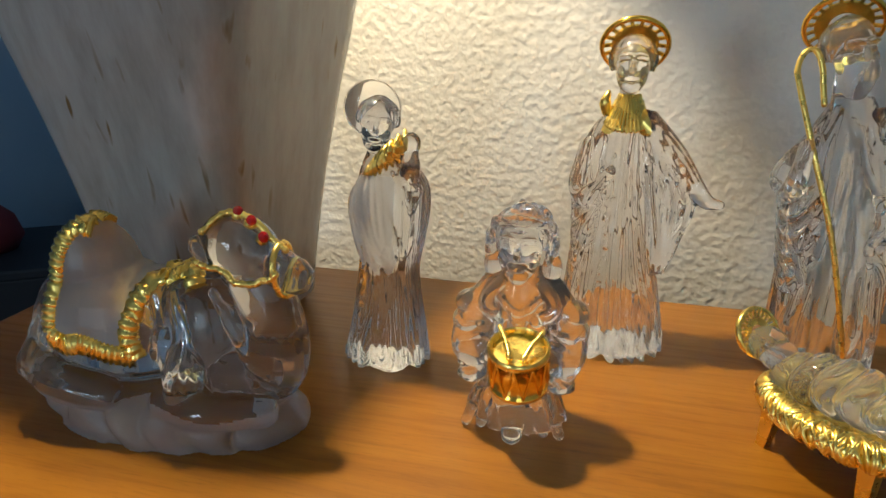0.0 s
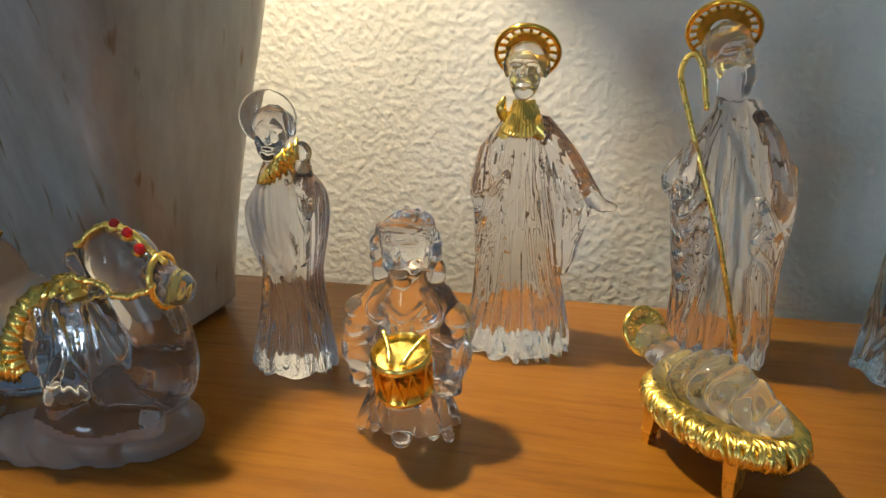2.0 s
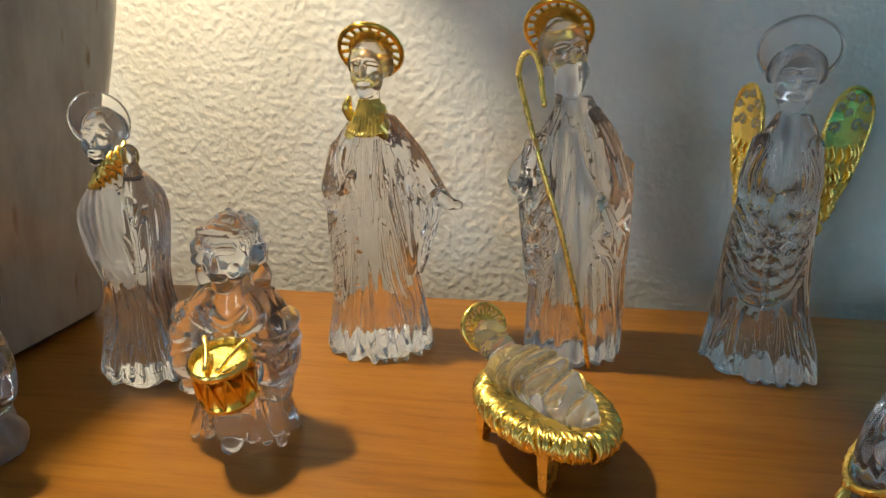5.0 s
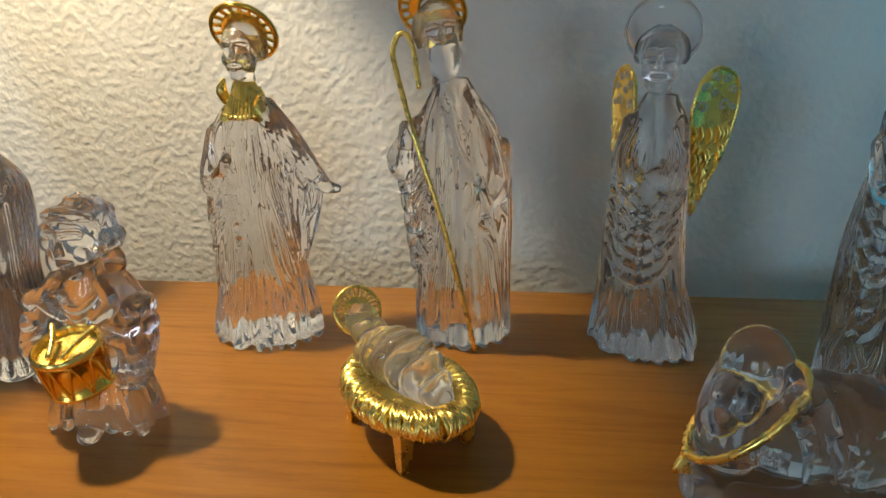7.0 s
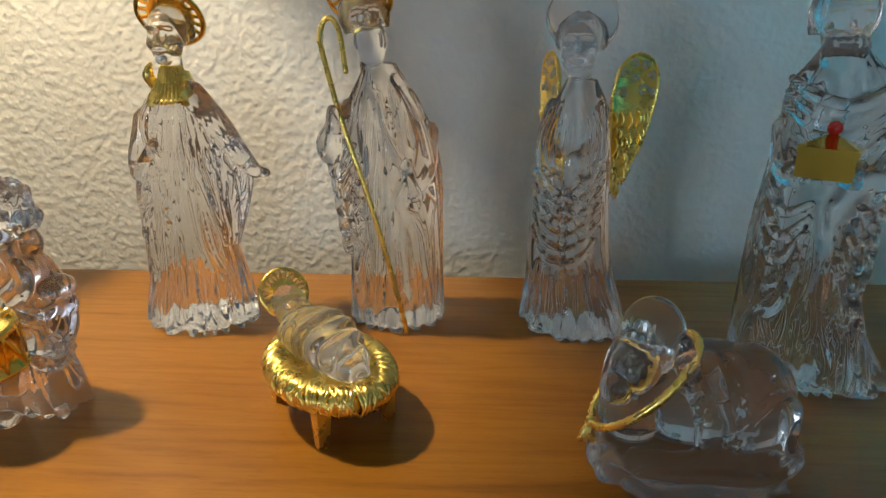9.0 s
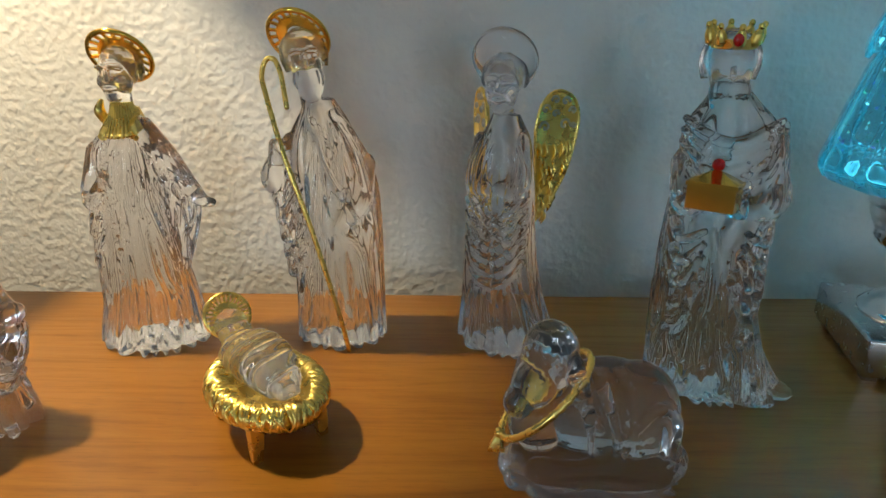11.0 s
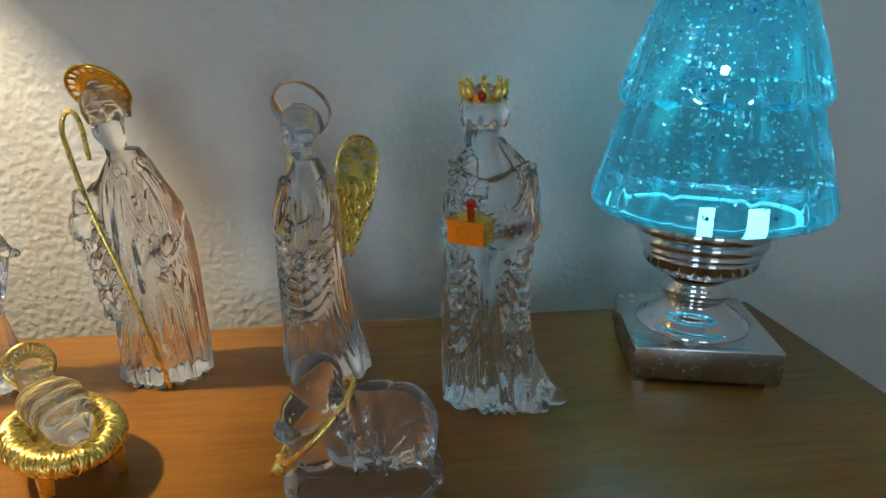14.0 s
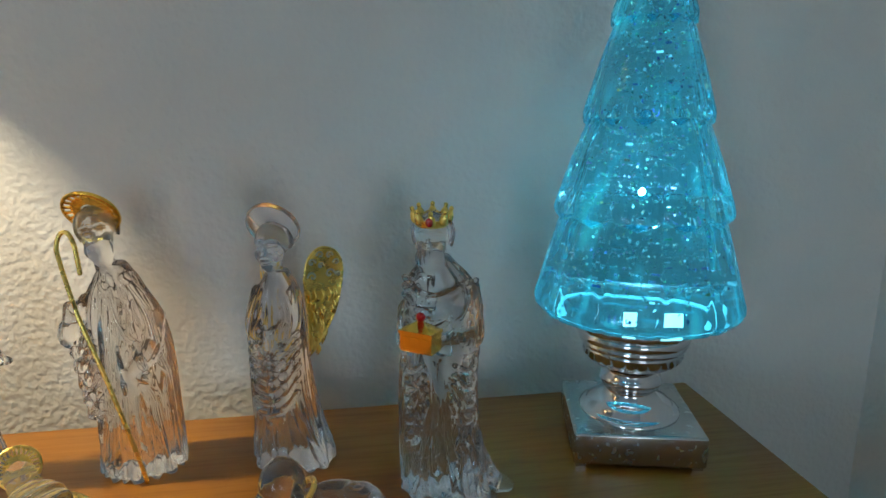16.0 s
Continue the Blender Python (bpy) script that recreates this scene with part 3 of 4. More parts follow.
def winged_figure():
    b = bmesh.new()
    robe(b, [(0, -.034, .036, -.027, .026, .16), (.012, -.033, .035, -.026, .025, .20), (.034, -.031, .027, -.022, .021, .18), (.060, -.030, .021, -.020, .019, .13), (.086, -.029, .018, -.018, .017, .22),
             (.110, -.026, .017, -.017, .016, .20), (.135, -.022, .014, -.014, .014, .15), (.147, -.017, .010, -.010, .011, 0), (.155, -.011, .003, -.008, .008, 0)], 14, seed=12, hem=0.002)
    tube(b, [(-.004, 0, .148), (-.006, -.002, .166)], .0062, 6)
    head(b, (-.006, -.002, .173), size=1.06, hair=12, fall=.004)
    # long sleeves that meet in front, with chevron folds
    for s in (-1, 1):
        tube(b, [(-.005 + s * .012, -.004, .140), (-.006 + s * .014, -.011, .115), (-.007 + s * .004, -.021, .112)], [.006, .007, .005], 16, 10)
        for k in range(6):
            u = k / 5
            tube(b, [(-.006 + s * .019, -.010, .112 - .045 * u), (-.006 + s * .010, -.0205, .098 - .045 * u), (-.006 + s * .001, -.0225, .090 - .042 * u)], [.002, .0032, .002], 12, 8)
    drapes(b, skirt(8, (-.022, .014), (-.031, .032), .056, .003, 12, .001), .0024)
    for s in (-1, 1):
        drapes(b, [[(-.006 + s * (.003 + .004 * k), .143 - .002 * k), (-.006 + s * (.008 + .004 * k), .122), (-.006 + s * (.005 + .004 * k), .104)] for k in range(3)], .0014)
        drapes(b, [[(-.006 + s * .018, .108 - .0085 * k), (-.006 + s * .011, .100 - .0090 * k), (-.006 + s * .006, .101 - .0090 * k), (-.006 + s * .001, .092 - .0085 * k)] for k in range(6)], .0016)
    b = fused(b)
    paint(b, lambda c: c.z > .155 and c.y < .001, 6)
    disc(b, (-.0065, .004, .1868), (-.06, -.86, -.50), .0202, .0024)
    # gilded wings, embossed with scrolls and barbs
    for s, x0 in ((1, .0125), (-1, -.017)):
        wing = bmesh.new()
        outline = curve_points([(.000, 0, .145), (.004, 0, .160), (.014, 0, .168), (.026, 0, .164), (.031, 0, .152), (.029, 0, .135), (.023, 0, .115), (.013, 0, .098), (.003, 0, .086), (.002, 0, .103), (.001, 0, .125), (.000, 0, .145)], 60)
        mid = Vector((.014, 0, .140))
        rows = []
        for y, k in ((-.0011, .2), (-.0011, .86), (-.0016, .95), (0, 1.0), (.0012, .95), (.0010, .2)):
            rows.append([mid + (p - mid) * k + Vector((0, y, 0)) for p in outline[:-1]])
        surface(wing, rows)
        tube(wing, [p + Vector((0, -.0012, 0)) for p in outline[:-1]], .0011, sides=6, closed=True)
        for cx, cz, r, d in ((.0065, .157, .0032, 1), (.0135, .1625, .0030, -1), (.0205, .1615, .0030, 1), (.0262, .1555, .0028, -1), (.0065, .146, .0040, -1), (.0205, .147, .0042, 1), (.0135, .1540, .0026, 1), (.0272, .1460, .0022, -1)):
            tube(wing, [(cx + d * r * (1 - q * .13) * math.cos(q * .9), -.0016, cz + r * (1 - q * .13) * math.sin(q * .9)) for q in range(8)], .0009, 30, 6, mat=2)
        for f in wing.faces:
            if f.material_index == 0:
                f.material_index = 1
        rng = random.Random(5)
        for k in range(34):
            u = rng.random()
            x, z = .002 + .026 * (1 - u * .75) * rng.random(), .136 - .044 * u
            tube(wing, [(x, -.0013, z), (x + .0012, -.0026, z - .005), (x - .0005, -.0013, z - .010)], [.0006, .0014, .0005], 6, 6, mat=1)
        flip = Matrix.Diagonal((s, 1, 1, 1))
        bmesh.ops.transform(wing, verts=wing.verts, matrix=Matrix.Translation((x0, .010, 0)) @ Matrix.Rotation(radians((38 if s > 0 else 62) * s), 4, "Z") @ flip)
        join(b, wing)
    return place("crystal_angel_figurine", b, "clear crystal angel figurine with clear halo and gilded wings", .425, .462, -14)


def crowned_man():
    b = bmesh.new()
    robe(b, [(0, -.034, .038, -.026, .026, .14), (.010, -.034, .036, -.025, .025, .20), (.030, -.034, .028, -.022, .023, .20), (.060, -.034, .025, -.020, .022, .24), (.090, -.033, .025, -.018, .021, .25),
             (.118, -.030, .027, -.019, .020, .28), (.140, -.028, .024, -.018, .018, .28), (.155, -.028, .023, -.017, .016, .22), (.166, -.022, .014, -.014, .014, .12), (.171, -.014, .004, -.010, .011, .05), (.174, -.014, .001, -.008, .009, 0)], 17, seed=21, hem=0.003, wander=1.2)
    tube(b, [(-.007, .001, .165), (-.008, 0, .180)], .0072, 6)
    head(b, (-.008, 0, .186), turn=-6, size=1.08, beard=7, hair=12, fall=.008)
    # trailing hem
    tube(b, [(.020, -.006, .030), (.032, -.010, .012), (.046, -.008, .005)], [.010, .009, .005], 14, 12)
    tube(b, [(.010, -.018, .030), (.018, -.024, .012), (.034, -.020, .005)], [.008, .007, .004], 14, 12)
    # shawl folds, arms and the lap of cloth under the casket
    for k in range(6):
        u = k / 5
        tube(b, [(-.027 - .001 * u, -.004, .160 - .030 * u), (-.018, -.0155 - .002 * u, .153 - .030 * u), (-.002, -.0175 - .002 * u, .150 - .024 * u), (.018, -.013, .161 - .020 * u)], [.0022, .0032, .003, .0018], 18, 8)
    for k in range(5):
        u = k / 4
        tube(b, [(.022 + .003 * u, -.004, .158 - .018 * u), (.016 + .006 * u, -.016, .140 - .022 * u), (.002 + .012 * u, -.020, .126 - .020 * u)], [.0022, .0034, .002], 14, 8)
    for s in (-1, 1):
        tube(b, [(-.003 + s * .021, -.004, .138), (-.003 + s * .021, -.016, .120), (-.012 + s * .010, -.028, .117)], [.008, .0085, .005], 16, 12)
        for k in range(5):
            u = k / 4
            tube(b, [(-.003 + s * (.026 - .003 * u), -.004, .112 - .05 * u), (-.003 + s * (.021 - .002 * u), -.018, .098 - .05 * u), (-.003 + s * (.010 - .002 * u), -.023 + .004 * u, .104 - .03 * u)], [.002, .0034, .002], 14, 8)
    drapes(b, skirt(9, (-.027, .022), (-.031, .034), .108, .003, 21, .003), .0024)
    drapes(b, skirt(6, (-.024, .020), (-.029, .030), .060, .006, 22, .003), .0020)
    drapes(b, [[(-.026, .157 - .006 * k), (-.014, .150 - .0075 * k), (.000, .150 - .006 * k), (.014, .158 - .005 * k)] for k in range(6)], .0017)
    drapes(b, [[(.020, .158 - .004 * k), (.016 + .001 * k, .142 - .004 * k), (.006 + .003 * k, .124 - .002 * k)] for k in range(5)], .0016)
    b = fused(b)
    paint(b, lambda c: c.z > .171 and c.y < .001, 6)
    chest = bmesh.new()
    box(chest, (-.0255, -.040, .1190), (-.0025, -.0265, .1320))
    box(chest, (-.0262, -.0408, .1308), (-.0018, -.0258, .1328))
    surface(chest, [[(-.0255, -.040, .1328), (-.0025, -.040, .1328), (-.0025, -.0265, .1328), (-.0255, -.0265, .1328)], [(-.0155, -.0340, .1385), (-.0125, -.0340, .1385), (-.0125, -.0325, .1385), (-.0155, -.0325, .1385)]])
    for x in (-.0215, -.0140, -.0065):
        box(chest, (x - .0028, -.0404, .1215), (x + .0028, -.0396, .1290))
    bmesh.ops.transform(chest, verts=chest.verts, matrix=Matrix.Translation((-.014, -.033, 0)) @ Matrix.Rotation(radians(-26), 4, "Z") @ Matrix.Translation((.014, .033, 0)))
    join(b, chest, 4)
    ball(b, (-.014, -.0333, .1410), .0032, mat=3, u=12, v=8)
    crown = bmesh.new()
    lathe(crown, [(.0112, .1950), (.0122, .1950), (.0130, .2000), (.0120, .2000), (.0112, .1950)], 40, caps=False)
    for k in range(8):
        a = 2 * math.pi * k / 8 - math.pi / 2
        c, s = math.cos(a), math.sin(a)
        tube(crown, [(.0122 * c, .0122 * s, .1985), (.0134 * c, .0134 * s, .2020), (.0144 * c, .0144 * s, .2050)], [.0036, .0030, .0012], 8, 8)
        ball(crown, (.0146 * c, .0146 * s, .2058), .0018, u=8, v=6)
    bmesh.ops.transform(crown, verts=crown.verts, matrix=Matrix.Translation((-.008, 0, 0)) @ Matrix.Diagonal((.90, .90, 1, 1)) @ Matrix.Translation((0, 0, .2)) @ Matrix.Rotation(radians(6), 4, "X") @ Matrix.Translation((0, 0, -.2)))
    join(b, crown, 1)
    ball(b, (-.009, -.0136, .1985), (.0026, .0018, .0032), mat=3, u=12, v=8)
    return place("crystal_king_figurine", b, "clear crystal king figurine with gold crown holding a gold casket", .540, .411, -9)


def praying_figure():
    b = bmesh.new()
    robe(b, [(0, -.028, .028, -.024, .022, .17), (.012, -.026, .027, -.023, .021, .22), (.035, -.021, .024, -.019, .018, .20), (.060, -.017, .021, -.016, .016, .20), (.072, -.016, .023, -.016, .016, .16), (.090, -.016, .027, -.017, .016, .12), (.105, -.016, .0285, -.016, .016, .10),
             (.117, -.016, .026, -.014, .015, .05), (.126, -.012, .014, -.010, .012, 0), (.133, -.008, .006, -.007, .008, 0)], 14, seed=31, hem=0.002)
    tube(b, [(-.003, 0, .128), (-.003, -.002, .140)], .0056, 6)
    head(b, (-.003, -.001, .1455), tilt=8, turn=18, size=.92, hair=9, fall=.003)
    # joined hands and forearms
    tube(b, [(.014, -.006, .116), (.020, -.012, .122), (.021, -.014, .134)], [.006, .006, .004], 14, 10)
    ball(b, (.0215, -.014, .138), (.0052, .0040, .0062))
    # folded wings with long feathers
    for k in range(8):
        u = k / 7
        x = -.012 + .021 * u
        tube(b, [(-.006 + .008 * u, -.0125, .121), (x - .002, -.0175 + .004 * abs(u - .5), .105 - .006 * u), (x + .002 * u, -.0185 + .004 * abs(u - .5), .085), (x + .003, -.0160 + .003 * abs(u - .5), .066 + .010 * (1 - u) * (k % 2) + .004 * u)], [.0012, .0021, .0021, .0009], 22, 8)
    for k in range(6):
        u = k / 5
        tube(b, [(.010 + .006 * u, -.014, .122 - .010 * u), (.018 + .003 * u, -.0165, .108 - .008 * u), (.019 + .001 * u, -.0150, .088 - .006 * u), (.015 + .002 * u, -.0140, .072)], [.0014, .0026, .0024, .0010], 20, 8)
    drapes(b, skirt(8, (-.012, .017), (-.024, .025), .066, .003, 31, .001), .0023)
    drapes(b, [[(-.010 + .003 * k, .120), (-.012 + .004 * k, .104), (-.006 + .003 * k, .086 - .001 * k), (.002 + .001 * k, .068 + .003 * k)] for k in range(5)], .0015)
    drapes(b, [[(.013 + .003 * k, .122 - .002 * k), (.019 + .0015 * k, .108), (.018 + .001 * k, .092), (.012 + .002 * k, .074)] for k in range(4)], .0015)
    b = fused(b, 0.0008, 2)
    paint(b, lambda c: c.y < -.008 and .064 + .003 * math.sin(700 * c.x) < c.z < .119 and -.015 < c.x < .011, 2)
    disc(b, (-.0085, .006, .153), (.28, -.93, -.12), .0160, .0016)
    for r, (n, z) in enumerate(((7, .1285), (6, .1325), (5, .136))):
        for k in range(n):
            a = (k + 0.5) / n - 0.5
            tube(b, [(.004 + .016 * a + .003 * r, -.0125 + abs(a) * .008, z + a * .013 + .003), (.004 + .020 * a + .003 * r, -.0165 + abs(a) * .008, z + a * .013 - .002), (.003 + .024 * a + .003 * r, -.0145 + abs(a) * .008, z + a * .014 - .008)], [.0012, .0026, .0008], 8, 8, mat=1, flat=0.6)
    return place("crystal_praying_angel_figurine", b, "small clear crystal praying angel figurine with frosted wings", .052, .397)


def drummer():
    b = bmesh.new()
    robe(b, [(0, -.029, .027, -.020, .018, .20), (.008, -.027, .026, -.019, .018, .22), (.028, -.016, .018, -.013, .015, .12), (.045, -.018, .021, -.014, .016, .05), (.065, -.019, .019, -.013, .015, .05), (.078, -.016, .015, -.010, .012, .05), (.086, -.008, .007, -.007, .008, 0)], 9, seed=41)
    head(b, (-.002, -.001, .098), size=1.10, hair=10, fall=.004)
    tube(b, [(-.013, -.006, .109), (-.002, -.011, .112), (.010, -.006, .109)], [.0025, .0035, .0025], 12, 10)
    rng = random.Random(4)
    for k in range(46):
        a, y = rng.uniform(-.35, 3.5), rng.uniform(-.005, .012)
        q = math.sqrt(max(0.1, 1 - (y / .017) ** 2))
        ball(b, (-.002 + .0155 * q * math.cos(a), y, .098 + .0165 * q * math.sin(a)), (rng.uniform(.0022, .0034), rng.uniform(.003, .005), rng.uniform(.003, .005)), u=8, v=6)
    for s in (-1, 1):
        ball(b, (-.001 + s * .0145, -.001, .086), (.0050, .0060, .008))
        tube(b, [(s * .013, -.002, .076), (s * .021, -.006, .060), (s * .023, -.013, .046), (s * .014, -.022, .046)], [.0080, .0105, .0110, .0060], 20, 14)
        for q in range(4):
            ball(b, (s * (.0225 + .0035 * math.sin(.8 + q * .7)), -.006 - .002 * q, .066 - .0085 * q), (.0085, .0095, .0062))
        for k in range(5):
            tube(b, [(s * (.030 - .001 * k), -.004, .066 - .008 * k), (s * .027, -.017, .058 - .007 * k), (s * .016, -.021, .062 - .006 * k)], [.0016, .0028, .0014], 10, 8)
        tube(b, [(s * .010, -.010, .080), (s * .016, -.014, .070), (s * .008, -.015, .062)], [.003, .004, .003], 12, 8)
        tube(b, [(s * .020, -.010, .040), (s * .023, -.015, .031), (s * .017, -.019, .034)], [.006, .006, .004], 12, 10)
    tube(b, [(-.002, -.014, .030), (-.001, -.018, .015), (.001, -.023, .005)], [.0085, .0075, .0050], 14, 12)
    ball(b, (.001, -.0255, .005), (.0055, .0065, .0050))
    for k in range(7):
        x = -.021 + .007 * k
        tube(b, [(x * .62, -.013, .034), (x * .9, -.017, .018), (x * 1.15, -.0185, .003)], [.0022, .0034, .0030], 12, 8)
    for k in range(5):
        tube(b, [(-.014 + .003 * k, -.011, .076 - .002 * k), (.000, -.0155, .066 - .004 * k), (.014 - .003 * k, -.011, .077 - .002 * k)], [.0014, .0022, .0014], 12, 8)
    ball(b, (.013, -.012, .012), (.009, .009, .011))
    ball(b, (-.014, -.008, .012), (.008, .009, .011))
    b = fused(b, 0.0008, 2)
    d = bmesh.new()
    lathe(d, [(.0003, 0), (.0132, 0), (.0146, .001), (.0146, .0028), (.0138, .0032), (.0138, .0205), (.0146, .021), (.0148, .0235), (.0136, .0245), (.0128, .0236), (.0128, .0205), (.0003, .0205)], 40)
    for k in range(10):
        a, c = 2 * math.pi * k / 10, 2 * math.pi * (k + .5) / 10
        for p, q in ((a, c), (c, a + 2 * math.pi / 10)):
            z0, z1 = (.003, .021) if p == a else (.021, .003)
            tube(d, [(.0141 * math.cos(p), .0141 * math.sin(p), z0), (.0143 * math.cos((p + q) / 2), .0143 * math.sin((p + q) / 2), .012), (.0141 * math.cos(q), .0141 * math.sin(q), z1)], .0006, 6, 6)
    for f in d.faces:
        f.material_index = 1 if f.calc_center_median().z > .0203 else 4
    for s in (-1, 1):
        tube(d, [(s * .0105, .008, .028), (s * .006, .000, .0255), (s * .003, -.008, .023)], [.0013, .0013, .0016], 12, 8, mat=1)
    bmesh.ops.transform(d, verts=d.verts, matrix=pose(.003, -.024, .033, 14, 0, 0))
    join(b, d)
    return place("crystal_drummer_figurine", b, "small clear crystal drummer figurine with a gold drum", .141, .356)


def lamb():
    b = bmesh.new()
    robe(b, [(0, -.041, .042, -.030, .027, .16), (.004, -.0440, .0450, -.036, .028, .34), (.009, -.0435, .0445, -.0355, .0275, .34), (.0120, -.0415, .0425, -.033, .026, .22), (.0140, -.036, .037, -.027, .022, .06), (.0150, -.028, .030, -.014, .016, .0)], 15, seed=51, levels=26)
    ball(b, (.004, .004, .032), (.034, .020, .020))
    ball(b, (.021, -.002, .034), (.0195, .020, .0225))
    ball(b, (.008, .004, .043), (.022, .014, .012))
    tube(b, [(-.024, .002, .024), (-.026, .000, .042), (-.021, -.001, .058)], [.0150, .0130, .0125], 16, 16)
    ball(b, (-.021, -.003, .060), (.0135, .0135, .0150))
    ball(b, (-.029, -.010, .050), (.0100, .0100, .0100))
    ball(b, (-.0355, -.014, .044), (.0072, .0075, .0068))
    tube(b, [(-.012, -.012, .062), (-.009, -.016, .052), (-.010, -.015, .044)], [.004, .0048, .002], 10, 10)
    tube(b, [(.010, -.018, .016), (-.008, -.023, .016), (-.028, -.022, .017)], [.008, .0066, .006], 14, 10)
    tube(b, [(.036, -.012, .018), (.020, -.022, .014), (.002, -.025, .013)], [.009, .008, .005], 14, 10)
    tube(b, [(-.020, .010, .064), (-.014, .014, .056), (-.013, .014, .048)], [.004, .0048, .002], 10, 10)
    ball(b, (-.026, -.013, .056), (.0040, .0036, .0036))
    for k in range(4):
        x = -.010 + .0110 * k
        tube(b, [(x - .003, .006, .053 - .0004 * k), (x, -.012, .050), (x + .006, -.0195, .036), (x + .007, -.0195, .024)], [.0016, .0028, .0024, .0012], 14, 8)
    drapes(b, [[(-.006 + .009 * k, .054), (-.004 + .009 * k, .042), (.002 + .007 * k, .032)] for k in range(3)], .0022)
    drapes(b, [[(.012, .020), (.014, .036), (.026, .046), (.036, .036), (.034, .022)], [(-.030, .016), (-.010, .017), (.004, .0165), (.026, .017)]], .0026)
    b = fused(b, 0.0009)
    # Base painted paler, standing in for window reflections on the clear slab.
    paint(b, lambda c: c.z < .0135, 6)
    cord, tassel = bmesh.new(), bmesh.new()
    # twisted cord round the neck, with a tassel
    ring = [Vector((-.0225 + .0195 * math.cos(a), -.003 + .0185 * math.sin(a), .0410 + .0185 * math.cos(a))) for a in np.linspace(0, 2 * math.pi, 72, endpoint=False)]
    tube(cord, ring, .0015, sides=8, closed=True, steps=lambda i: 1 + .25 * (i % 2))
    tip = min(ring, key=lambda p: p.x + .6 * p.z)
    ball(tassel, tip + Vector((-.001, -.001, 0)), .0024, u=10, v=8)
    for k in range(5):
        tube(tassel, [tip, tip + Vector((-.003 + .0005 * k, -.002, -.003)), tip + Vector((-.0055 + .0016 * k, -.003, -.0075))], [.0008, .0014, .0012], 8, 6)
    for m in (b, cord, tassel):
        bmesh.ops.scale(m, vec=(.98, 1.0, 1.10), verts=m.verts)
    root = place("crystal_lamb_figurine", b, "clear crystal lying lamb figurine with a twisted gold cord", .458, .326)
    part("cord", cord, GOLD, root, "twisted gold cord")
    part("tassel", tassel, GOLD, root, "gold tassel")
    return root


